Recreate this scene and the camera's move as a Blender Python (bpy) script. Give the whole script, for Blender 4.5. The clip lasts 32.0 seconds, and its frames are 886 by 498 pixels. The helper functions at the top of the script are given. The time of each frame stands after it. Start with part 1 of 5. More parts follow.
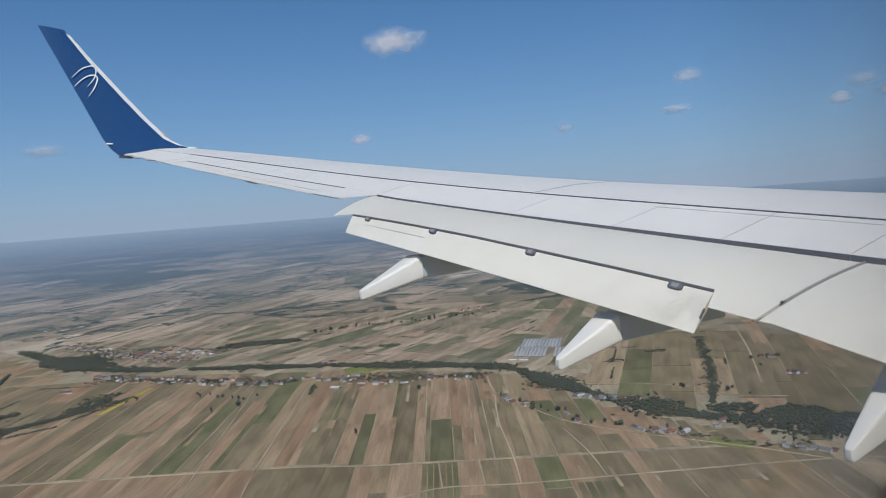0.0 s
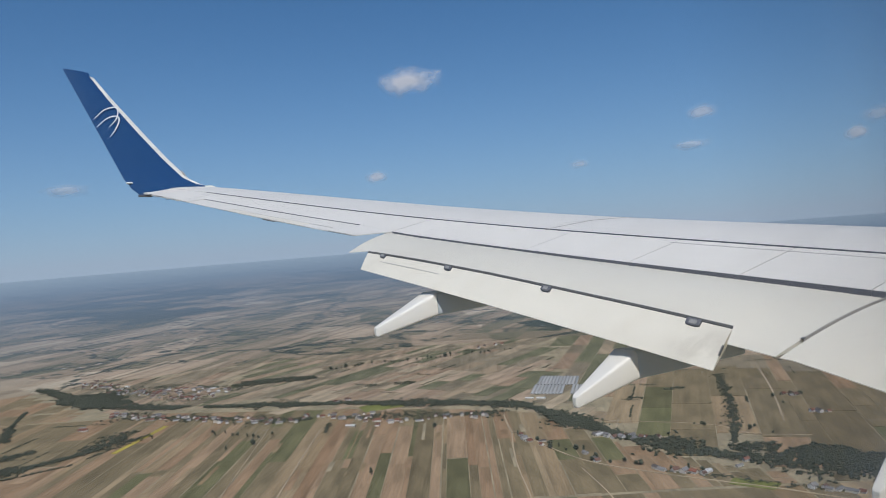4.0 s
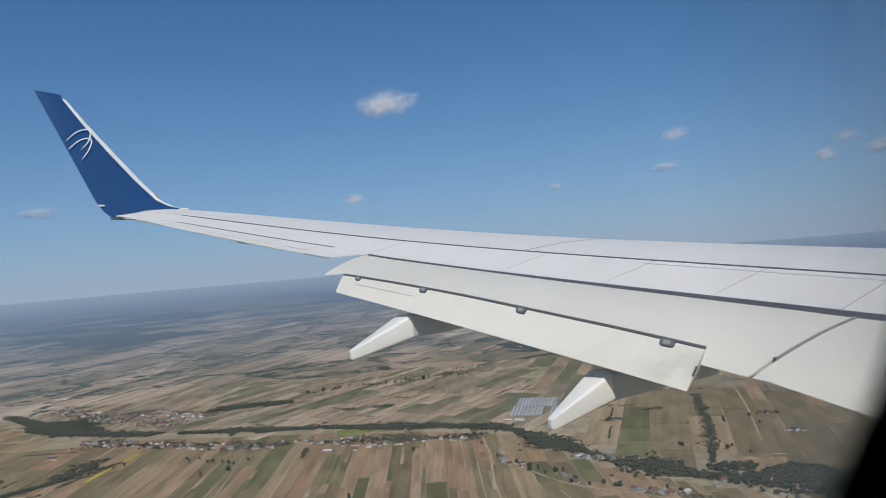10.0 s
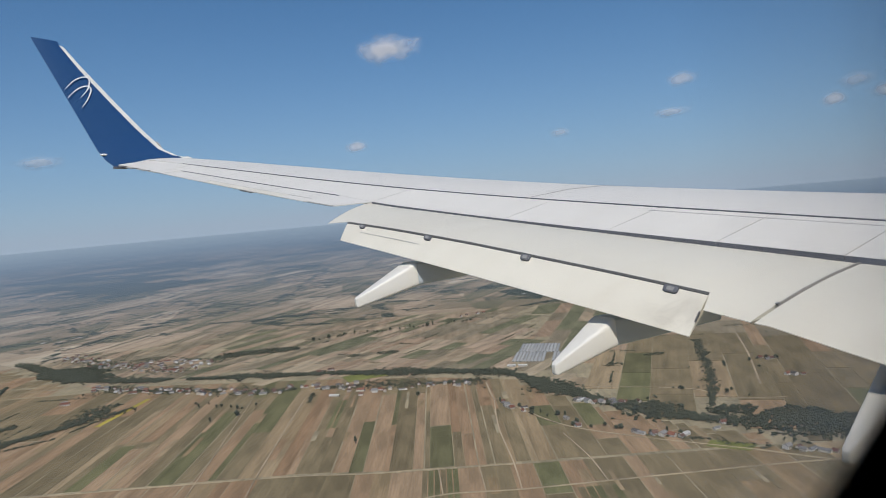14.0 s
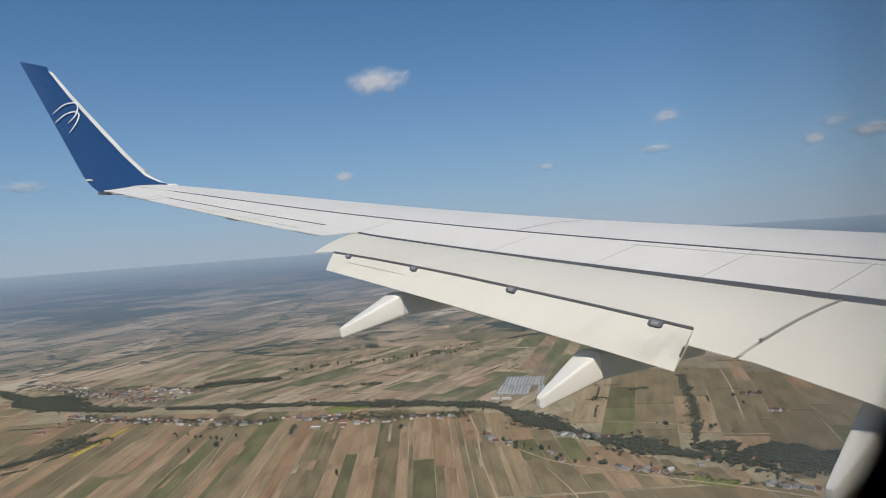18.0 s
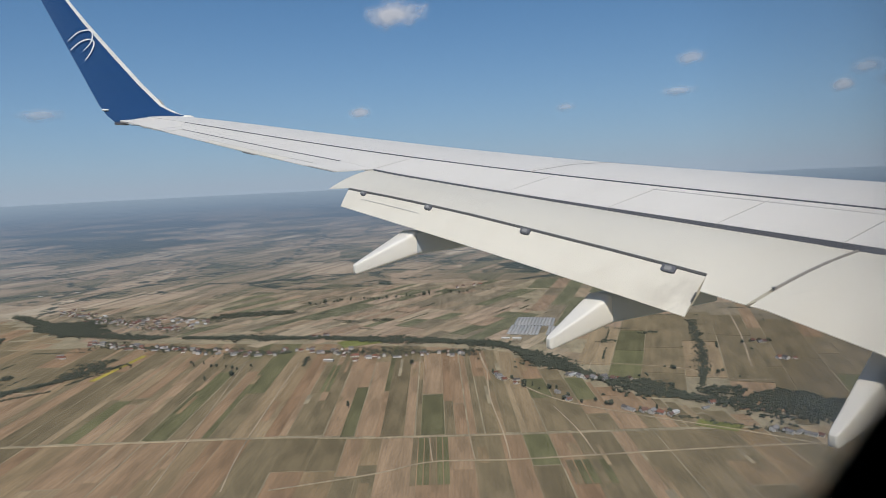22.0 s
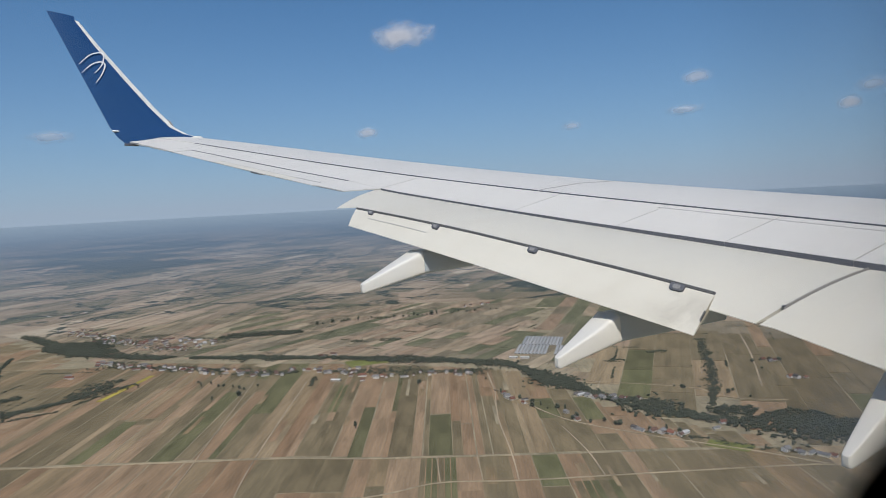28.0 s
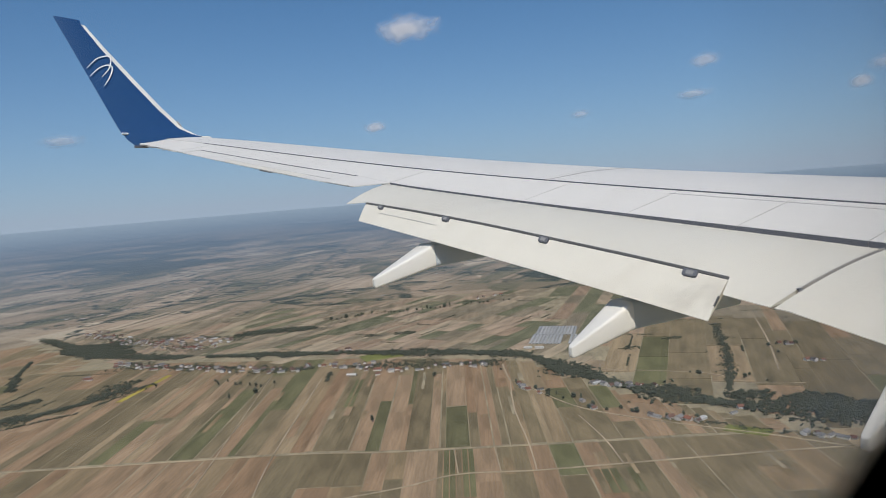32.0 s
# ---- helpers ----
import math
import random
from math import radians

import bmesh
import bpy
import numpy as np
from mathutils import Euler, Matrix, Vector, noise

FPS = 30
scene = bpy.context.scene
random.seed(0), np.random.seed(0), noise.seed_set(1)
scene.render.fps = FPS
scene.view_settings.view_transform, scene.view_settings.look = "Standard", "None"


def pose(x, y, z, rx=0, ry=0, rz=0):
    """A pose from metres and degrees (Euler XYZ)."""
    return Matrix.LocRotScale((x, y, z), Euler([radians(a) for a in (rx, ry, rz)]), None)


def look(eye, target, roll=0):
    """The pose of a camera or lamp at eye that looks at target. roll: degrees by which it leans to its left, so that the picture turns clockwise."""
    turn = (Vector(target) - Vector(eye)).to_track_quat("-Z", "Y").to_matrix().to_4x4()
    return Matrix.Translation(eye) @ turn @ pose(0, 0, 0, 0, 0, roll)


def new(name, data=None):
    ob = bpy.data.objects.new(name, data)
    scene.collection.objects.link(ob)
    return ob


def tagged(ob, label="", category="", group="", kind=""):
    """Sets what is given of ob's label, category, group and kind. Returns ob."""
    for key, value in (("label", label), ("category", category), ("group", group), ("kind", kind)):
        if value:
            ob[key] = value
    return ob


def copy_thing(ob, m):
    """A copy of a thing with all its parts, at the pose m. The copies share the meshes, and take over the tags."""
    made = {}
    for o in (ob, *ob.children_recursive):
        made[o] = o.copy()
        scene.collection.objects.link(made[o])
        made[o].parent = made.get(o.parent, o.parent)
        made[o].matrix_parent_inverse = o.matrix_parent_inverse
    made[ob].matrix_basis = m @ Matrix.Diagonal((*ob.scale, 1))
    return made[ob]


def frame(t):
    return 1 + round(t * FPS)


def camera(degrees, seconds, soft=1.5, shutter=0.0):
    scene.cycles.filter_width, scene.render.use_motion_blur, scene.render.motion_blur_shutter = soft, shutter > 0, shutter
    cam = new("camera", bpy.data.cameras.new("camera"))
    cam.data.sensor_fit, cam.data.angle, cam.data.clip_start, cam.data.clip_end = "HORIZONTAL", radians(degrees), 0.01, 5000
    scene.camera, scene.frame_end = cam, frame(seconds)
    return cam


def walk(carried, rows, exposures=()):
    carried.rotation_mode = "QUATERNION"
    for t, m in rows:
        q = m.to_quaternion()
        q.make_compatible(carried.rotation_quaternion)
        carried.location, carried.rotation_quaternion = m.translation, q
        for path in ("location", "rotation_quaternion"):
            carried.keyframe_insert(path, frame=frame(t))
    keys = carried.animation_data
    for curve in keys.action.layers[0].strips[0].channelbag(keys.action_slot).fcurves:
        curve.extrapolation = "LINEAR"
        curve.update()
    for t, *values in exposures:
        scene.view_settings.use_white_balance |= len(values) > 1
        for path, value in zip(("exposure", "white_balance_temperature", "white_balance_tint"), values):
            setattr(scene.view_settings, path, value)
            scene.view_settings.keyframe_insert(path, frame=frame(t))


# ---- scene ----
# The view from a cabin window over the wing of an airliner above farmland.
# World: ground at z = 0, the eye 450 m above it; the aircraft has its own axes: x forward, y left, z up from the eye.
cam = camera(64.0, 32.0, soft=0.85)
cam.data.dof.use_dof, cam.data.dof.focus_distance, cam.data.dof.aperture_fstop = True, 14.0, 5.0
ROWS = [
    (0, -0.0255, -0.0158, 450.0000, 86.066, 4.279, 1.346),
    (0.5, -0.0172, -0.0107, 450.0000, 88.097, 2.984, 3.791),
    (1, -0.0090, -0.0056, 450.0000, 88.484, 3.102, 4.471),
    (1.5, -0.0114, -0.0071, 450.0000, 87.553, 4.144, 4.650),
    (2, -0.0137, -0.0085, 450.0000, 87.644, 3.636, 4.466),
    (2.5, -0.0171, -0.0106, 450.0000, 87.231, 3.592, 3.709),
    (3, -0.0204, -0.0127, 450.0000, 88.349, 4.674, 3.215),
    (3.5, -0.0206, -0.0128, 450.0000, 89.385, 4.648, 3.066),
    (4, -0.0208, -0.0129, 450.0000, 89.113, 4.536, 2.590),
    (4.5, -0.0196, -0.0122, 450.0000, 89.888, 3.812, 2.165),
    (6.5, -0.0128, -0.0080, 450.0000, 88.058, 5.090, 3.319),
    (7, -0.0123, -0.0076, 450.0000, 88.516, 4.107, 2.924),
    (7.5, -0.0117, -0.0073, 450.0000, 89.028, 4.238, 2.482),
    (8, -0.0112, -0.0069, 450.0000, 89.989, 3.918, 1.647),
    (8.5, -0.0106, -0.0066, 450.0000, 90.197, 3.033, 1.518),
    (9, -0.0101, -0.0063, 450.0000, 90.629, 2.969, 1.282),
    (9.5, -0.0013, -0.0008, 450.0000, 90.768, 4.028, 1.290),
    (10, 0.0074, 0.0046, 450.0000, 90.734, 4.790, 0.807),
    (10.5, -0.0036, -0.0022, 450.0000, 90.487, 5.799, 0.886),
    (11, -0.0145, -0.0090, 450.0000, 89.359, 5.513, 1.580),
    (11.5, -0.0158, -0.0098, 450.0000, 88.372, 6.083, 2.063),
    (12, -0.0170, -0.0106, 450.0000, 88.122, 6.594, 2.226),
    (12.5, -0.0174, -0.0108, 450.0000, 86.840, 6.296, 1.890),
    (13, -0.0048, -0.0030, 450.0000, 86.669, 5.273, 1.556),
    (13.5, 0.0039, 0.0024, 450.0000, 86.515, 4.755, 1.213),
    (14, -0.0030, -0.0019, 450.0000, 86.538, 5.060, 1.069),
    (14.5, -0.0030, -0.0019, 450.0000, 86.601, 5.473, 1.519),
    (16.5, 0.0077, 0.0048, 450.0000, 85.735, 5.024, 0.643),
    (17, -0.0016, -0.0010, 450.0000, 86.545, 4.123, 0.020),
    (17.5, -0.0010, -0.0006, 450.0000, 88.733, 3.232, -0.378),
    (18, -0.0060, -0.0037, 450.0000, 88.978, 4.138, -0.044),
    (18.5, -0.0080, -0.0050, 450.0000, 88.036, 3.706, 0.089),
    (19, -0.0090, -0.0056, 450.0000, 87.048, 4.163, -0.173),
    (19.5, 0.0115, 0.0071, 450.0000, 85.815, 5.152, -0.186),
    (20, 0.0118, 0.0073, 450.0000, 85.380, 4.381, -0.117),
    (20.5, -0.0020, -0.0012, 450.0000, 86.477, 3.839, 0.884),
    (21, -0.0123, -0.0077, 450.0000, 85.794, 2.895, 1.282),
    (21.5, -0.0174, -0.0108, 450.0000, 84.857, 3.444, 1.043),
    (22, -0.0080, -0.0049, 450.0000, 84.148, 2.650, 1.183),
    (22.5, -0.0198, -0.0123, 450.0000, 84.294, 3.241, 1.113),
    (23, -0.0050, -0.0031, 450.0000, 84.103, 3.282, 1.247),
    (23.5, 0.0049, 0.0030, 450.0000, 84.666, 2.941, 1.136),
    (24, -0.0050, -0.0031, 450.0000, 83.463, 2.798, 0.922),
    (24.5, -0.0033, -0.0020, 450.0000, 82.950, 3.257, 1.380),
    (26.5, 0.0135, 0.0084, 450.0000, 84.232, 4.153, 2.016),
    (27, 0.0048, 0.0030, 450.0000, 85.211, 3.424, 2.217),
    (27.5, 0.0024, 0.0015, 450.0000, 85.388, 1.843, 1.762),
    (28, -0.0104, -0.0065, 450.0000, 85.716, 2.868, 1.749),
    (28.5, -0.0125, -0.0078, 450.0000, 86.206, 3.058, 2.734),
    (29, -0.0145, -0.0090, 450.0000, 86.383, 2.698, 2.430),
    (29.5, -0.0185, -0.0115, 450.0000, 85.766, 2.862, 2.383),
    (30, -0.0225, -0.0140, 450.0000, 85.196, 2.389, 2.404),
    (30.5, -0.0147, -0.0091, 450.0000, 85.441, 3.425, 2.560),
    (31, -0.0069, -0.0043, 450.0000, 85.984, 4.721, 2.562),
    (31.5, -0.0056, -0.0035, 450.0000, 85.356, 4.840, 2.351),
    (32, -0.0043, -0.0027, 450.0000, 85.161, 4.595, 2.540),
]
walk(cam, [(t, pose(x, y, z, rx, ry, rz)) for t, x, y, z, rx, ry, rz in ROWS],
     [(0, 0.20, 6300, 10), (2, 0.23, 6500, 10), (9, 0.19, 6400, 10), (13, 0.24, 6650, 10), (17, 0.28, 6850, 10), (20, 0.29, 7050, 10), (23, 0.22, 6680, 10), (25.5, 0.21, 6450, 10), (28, 0.23, 6600, 10), (32, 0.25, 6700, 10)])
EYE = Vector((0, 0, 450))

# ---- light ----
SUN_EL, SUN_AZ = radians(52), radians(-179)   # azimuth clockwise from +y
world = bpy.data.worlds.new("sky")
scene.world = world
world.use_nodes = True
wn = world.node_tree
sky = wn.nodes.new("ShaderNodeTexSky")
sky.sky_type, sky.sun_disc = "NISHITA", False
sky.sun_elevation, sky.sun_rotation = SUN_EL, SUN_AZ
sky.altitude, sky.air_density, sky.dust_density, sky.ozone_density = 450, 1.1, 0.7, 2.0
# the band of air seen here starts a little above the horizon's own glow, with the blue of dry late-summer air
way_in = wn.nodes.new("ShaderNodeTexCoord")
lift = wn.nodes.new("ShaderNodeVectorMath")
lift.operation = "ADD"
lift.inputs[1].default_value = (0, 0, 0.065)
wn.links.new(way_in.outputs["Generated"], lift.inputs[0])
wn.links.new(lift.outputs[0], sky.inputs["Vector"])
tint = wn.nodes.new("ShaderNodeMix")
tint.data_type, tint.blend_type = "RGBA", "MULTIPLY"
tint.inputs[0].default_value = 1.0
tint.inputs[7].default_value = (0.385, 0.74, 1.0, 1)
wn.links.new(sky.outputs["Color"], tint.inputs[6])
# pale summer haze that thins upwards from the horizon, alike all round
height = wn.nodes.new("ShaderNodeSeparateXYZ")
wn.links.new(way_in.outputs["Generated"], height.inputs[0])
thin = wn.nodes.new("ShaderNodeMath")
thin.operation = "MULTIPLY"
thin.inputs[1].default_value = -8.5
wn.links.new(height.outputs[2], thin.inputs[0])
veil = wn.nodes.new("ShaderNodeMath")
veil.operation, veil.use_clamp = "EXPONENT", True
wn.links.new(thin.outputs[0], veil.inputs[0])
hazy = wn.nodes.new("ShaderNodeMix")
hazy.data_type = "RGBA"
hazy.inputs[7].default_value = (3.5, 4.5, 5.8, 1)
wn.links.new(veil.outputs[0], hazy.inputs[0])
wn.links.new(tint.outputs[2], hazy.inputs[6])
wn.links.new(hazy.outputs[2], wn.nodes["Background"].inputs["Color"])
wn.nodes["Background"].inputs["Strength"].default_value = 0.085
sun = new("sun", bpy.data.lights.new("sun", "SUN"))
sun.data.energy, sun.data.angle, sun.data.color = 3.2, radians(0.53), (1.0, 0.95, 0.87)
sun_from = Vector((math.sin(SUN_AZ) * math.cos(SUN_EL), math.cos(SUN_AZ) * math.cos(SUN_EL), math.sin(SUN_EL)))
sun.matrix_world = look(EYE + sun_from * 300, EYE)


# ---- materials ----
def material(name, rough=0.6, metal=0.0, spec=0.5):
    m = bpy.data.materials.new(name)
    m.use_nodes = True
    b = m.node_tree.nodes["Principled BSDF"]
    b.inputs["Roughness"].default_value, b.inputs["Metallic"].default_value = rough, metal
    b.inputs["Specular IOR Level"].default_value = spec
    return m, m.node_tree, b


def node(nt, kind, **settings):
    n = nt.nodes.new(kind)
    for k, v in settings.items():
        n.inputs[k].default_value = v
    return n


def ramp(nt, fac, stops, interp="LINEAR"):
    r = nt.nodes.new("ShaderNodeValToRGB")
    r.color_ramp.interpolation = interp
    els = r.color_ramp.elements
    while len(els) < len(stops):
        els.new(0.5)
    for e, (p, c) in zip(els, stops):
        e.position, e.color = p, (*c, 1)
    nt.links.new(fac, r.inputs["Fac"])
    return r.outputs["Color"]


def mixed(nt, a, b, fac, how="MIX"):
    m = nt.nodes.new("ShaderNodeMix")
    m.data_type, m.blend_type = "RGBA", how
    for sock, val in ((m.inputs[6], a), (m.inputs[7], b), (m.inputs[0], fac)):
        if hasattr(val, "links"):
            nt.links.new(val, sock)
        else:
            sock.default_value = (*val, 1) if isinstance(val, tuple) else val
    return m.outputs[2]


def maths(nt, op, a, b=0.0, clamp=False):
    m = nt.nodes.new("ShaderNodeMath")
    m.operation, m.use_clamp = op, clamp
    for sock, val in zip(m.inputs, (a, b)):
        if hasattr(val, "links"):
            nt.links.new(val, sock)
        else:
            sock.default_value = val
    return m.outputs[0]


def coords(nt, kind="Object", scale=(1, 1, 1), turn=0.0):
    c = nt.nodes.new("ShaderNodeTexCoord")
    mp = nt.nodes.new("ShaderNodeMapping")
    mp.inputs["Scale"].default_value = scale
    mp.inputs["Rotation"].default_value = (0, 0, radians(turn))
    nt.links.new(c.outputs[kind], mp.inputs["Vector"])
    return mp.outputs["Vector"]


def noise_tex(nt, vec, scale, detail=4.0, rough=0.55):
    n = node(nt, "ShaderNodeTexNoise", Scale=scale, Detail=detail, Roughness=rough)
    nt.links.new(vec, n.inputs["Vector"])
    return n.outputs["Fac"]


def bumped(nt, bsdf, height, strength, dist):
    b = node(nt, "ShaderNodeBump", Strength=strength, Distance=dist)
    nt.links.new(height, b.inputs["Height"])
    nt.links.new(b.outputs["Normal"], bsdf.inputs["Normal"])


def paint(name, base, dirty, rough, streak=(0.35, 3.0, 3.0), amount=0.5, coat=0.0):
    """Aircraft paint with soft streaks of grime along the airflow and fine speckle."""
    m, nt, b = material(name, rough)
    v = coords(nt, "Object", streak)
    big = noise_tex(nt, v, 1.3, 5)
    fine = noise_tex(nt, coords(nt, "Object", (1, 6, 6)), 9.0, 3)
    f = maths(nt, "MULTIPLY", ramp(nt, big, [(0.42, (0, 0, 0)), (0.78, (1, 1, 1))]), amount)
    c = mixed(nt, base, dirty, f)
    c = mixed(nt, c, mixed(nt, dirty, base, fine), 0.18)
    nt.links.new(c, b.inputs["Base Color"])
    r = maths(nt, "ADD", maths(nt, "MULTIPLY", fine, 0.15), rough - 0.07)
    nt.links.new(r, b.inputs["Roughness"])
    b.inputs["Coat Weight"].default_value = coat
    bumped(nt, b, big, 0.05, 0.01)
    return m


M_WING = paint("wing_skin_white", (0.69, 0.67, 0.63), (0.57, 0.545, 0.50), 0.45)
M_FLAP = paint("flap_paint_ivory", (0.70, 0.67, 0.585), (0.56, 0.52, 0.435), 0.45)
def stained(name):
    """The flap paint with soot and oil smudges round the inner hinge."""
    m = paint(name, (0.70, 0.67, 0.585), (0.56, 0.52, 0.435), 0.45)
    nt = m.node_tree
    b = nt.nodes["Principled BSDF"]
    old = b.inputs["Base Color"].links[0].from_socket
    at = node(nt, "ShaderNodeVectorMath")
    at.operation = "DISTANCE"
    nt.links.new(coords(nt, "Object", (1.0, 0.8, 1.0)), at.inputs[0])
    at.inputs[1].default_value = (4.13, 2.88, -0.97)
    near = maths(nt, "SUBTRACT", 1.0, maths(nt, "DIVIDE", at.outputs["Value"], 0.34), True)
    spot = ramp(nt, noise_tex(nt, coords(nt, "Object", (2.0, 3.0, 2.0)), 1.6, 5, 0.65), [(0.36, (0, 0, 0)), (0.68, (1, 1, 1))])
    nt.links.new(mixed(nt, old, (0.23, 0.205, 0.17), maths(nt, "MULTIPLY", maths(nt, "MULTIPLY", near, spot), 0.55, True)), b.inputs["Base Color"])
    return m


M_AFT = stained("aft_flap_paint_ivory")
M_FAIR = paint("fairing_paint_white", (0.74, 0.725, 0.68), (0.60, 0.58, 0.53), 0.48, amount=0.5, coat=0.1)
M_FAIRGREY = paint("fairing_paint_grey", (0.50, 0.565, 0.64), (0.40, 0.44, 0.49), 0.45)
M_BLUE = paint("winglet_paint_blue", (0.016, 0.058, 0.165), (0.024, 0.068, 0.16), 0.16, amount=0.4, coat=0.8)
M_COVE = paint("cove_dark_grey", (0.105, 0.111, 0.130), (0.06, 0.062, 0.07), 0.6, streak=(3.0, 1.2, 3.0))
M_GAP = paint("gap_dark_grey", (0.085, 0.087, 0.087), (0.05, 0.05, 0.05), 0.75)
M_STEEL = paint("bracket_steel", (0.27, 0.27, 0.26), (0.17, 0.17, 0.17), 0.5)
M_LOGO = paint("logo_white", (0.8, 0.8, 0.8), (0.7, 0.7, 0.7), 0.3)
M_HINGE = paint("hinge_line_grey", (0.44, 0.43, 0.42), (0.36, 0.35, 0.34), 0.6)
M_GLINT = paint("glint_bead_white", (0.85, 0.85, 0.84), (0.8, 0.8, 0.8), 0.12, coat=1.0)
M_SEAL = paint("rubber_seal_grey", (0.34, 0.325, 0.30), (0.17, 0.16, 0.145), 0.7)
M_CABIN = paint("cabin_plastic_grey", (0.34, 0.35, 0.38), (0.27, 0.28, 0.30), 0.6, streak=(3, 3, 3))


# ---- mesh helpers ----
def mesh_of(name, verts, faces, mats, smooth=False):
    me = bpy.data.meshes.new(name)
    me.from_pydata([tuple(v) for v in verts], [], faces)
    for m in mats if isinstance(mats, (list, tuple)) else [mats]:
        me.materials.append(m)
    me.update()
    bm = bmesh.new()
    bm.from_mesh(me)
    bmesh.ops.recalc_face_normals(bm, faces=bm.faces)
    bm.to_mesh(me)
    bm.free()
    if smooth:
        me.shade_smooth()
        me.set_sharp_from_angle(angle=radians(38))
    return me


def part(name, me, parent, label=""):
    ob = new(name, me)
    ob.parent = parent
    if label:
        tagged(ob, label)
    return ob


def thing(name, m, label, category, group="", kind=""):
    ob = new(name)
    ob.matrix_world = m
    ob.empty_display_size = 0.3
    return tagged(ob, label, category, group, kind)


def lofted(rings, cap=True):
    """Verts and faces of closed rings of one length, joined in order."""
    n = len(rings[0])
    verts = [p for r in rings for p in r]
    faces = [(i * n + j, i * n + (j + 1) % n, (i + 1) * n + (j + 1) % n, (i + 1) * n + j)
             for i in range(len(rings) - 1) for j in range(n)]
    if cap:
        faces += [tuple(range(n))[::-1], tuple((len(rings) - 1) * n + j for j in range(n))]
    return verts, faces


def slab(front, rear, steps, thick_f, thick_r, bulge=0.0):
    """A panel ruled between two edges, with a rounded top and a flat underside."""
    rings = []
    for a, b in zip(front, rear):
        a, b = Vector(a), Vector(b)
        top, low = [], []
        for i in range(steps + 1):
            s = i / steps
            p = a.lerp(b, s) + Vector((0, 0, bulge * 4 * s * (1 - s)))
            top.append(p)
            low.append(p - Vector((0, 0, thick_f + (thick_r - thick_f) * s + bulge * 4 * s * (1 - s))))
        rings.append(top + low[::-1])
    return lofted(rings)


# ---- the aircraft ----
airliner = thing("airliner", pose(0, 0, 450, 0, 0, 31.86),
                 "white airliner wing with blue winglet and lowered flaps in flight", "aircraft")
Z33 = np.polyfit([2.0, 3.46, 4.69, 5.84, 6.9, 9.1, 11.52, 13.93, 15.5],
                 [-0.66, -0.46, -0.29, -0.14, 0.0, 0.355, 0.765, 1.20, 1.475], 4)
F_UP = ([0.0, 0.15, 0.33, 0.5, 0.65, 0.8, 0.9, 0.96, 0.985, 1.0], [-0.042, -0.040, 0.0, 0.017, 0.019, 0.004, -0.018, -0.045, -0.062, -0.088])
F_LO = ([0.0, 0.15, 0.33, 0.65, 0.9, 0.97, 1.0], [-0.064, -0.075, -0.095, -0.118, -0.128, -0.118, -0.088])


def chord(y):
    return 1.6 + 0.274 * (15.5 - y)


def on_wing(f, y, lift=0.0, low=False):
    """A point on the wing's skin: f = 0 at the trailing edge, 1 at the leading edge."""
    fs, zs = F_LO if low else F_UP
    c = chord(y)
    flat = min(1.0, max(0.0, (13.5 - y) / 9.5))   # the crest fades towards the tip
    prof = np.interp(f, fs, zs)
    if prof > 0:
        prof *= 0.5 + 0.6 * flat
    if not low and f < 0.33:   # flatter over the aileron than over the spoilers
        prof += 0.012 * min(1.0, max(0.0, (y - 8.6) / 0.8)) * (f / 0.15 if f < 0.15 else (0.33 - f) / 0.18)
    return Vector((1.8 + 0.26 * (15.5 - y) + f * c, y, float(np.polyval(Z33, y)) + c * float(prof) + lift))


def span(y0, y1, step=0.35):
    n = max(2, math.ceil((y1 - y0) / step) + 1)
    return [y0 + (y1 - y0) * i / (n - 1) for i in range(n)]


def wing_part(name, f0, f1, y0, y1, mat, label="", thick=None, lift=0.0, parent=None):
    """A stretch of the wing between two chord fractions: full depth, or a panel of some thickness."""
    fs = sorted({f0, f1, *[f for f in (0.05, 0.1, 0.15, 0.2, 0.26, 0.33, 0.42, 0.5, 0.58, 0.65, 0.72, 0.8, 0.86, 0.9, 0.94, 0.97, 0.985) if f0 < f < f1]})
    rings = []
    for y in span(y0, y1):
        top = [on_wing(f, y, lift) for f in fs]
        if thick is None:
            low = [on_wing(f, y, lift, True) for f in fs if f < 1.0]
        else:
            low = [p - Vector((0, 0, thick)) for p in top]
        rings.append(top + low[::-1])
    return part(name, mesh_of(name, *lofted(rings), mat, True), parent or airliner, label)


def edge_strip(name, f, y0, y1, h0, h1, mat, label, lift=0.0, parent=None):
    """A narrow upright strip along the span that faces aft, h0 high at y0 and h1 at y1."""
    rings = []
    for y in span(y0, y1):
        p = on_wing(f, y, lift)
        h = h0 + (h1 - h0) * (y - y0) / (y1 - y0)
        rings.append([p, p + Vector((-0.006, 0, 0)), p + Vector((-0.006, 0, -h)), p + Vector((0, 0, -h))])
    return part(name, mesh_of(name, *lofted(rings), mat), parent or airliner, label)


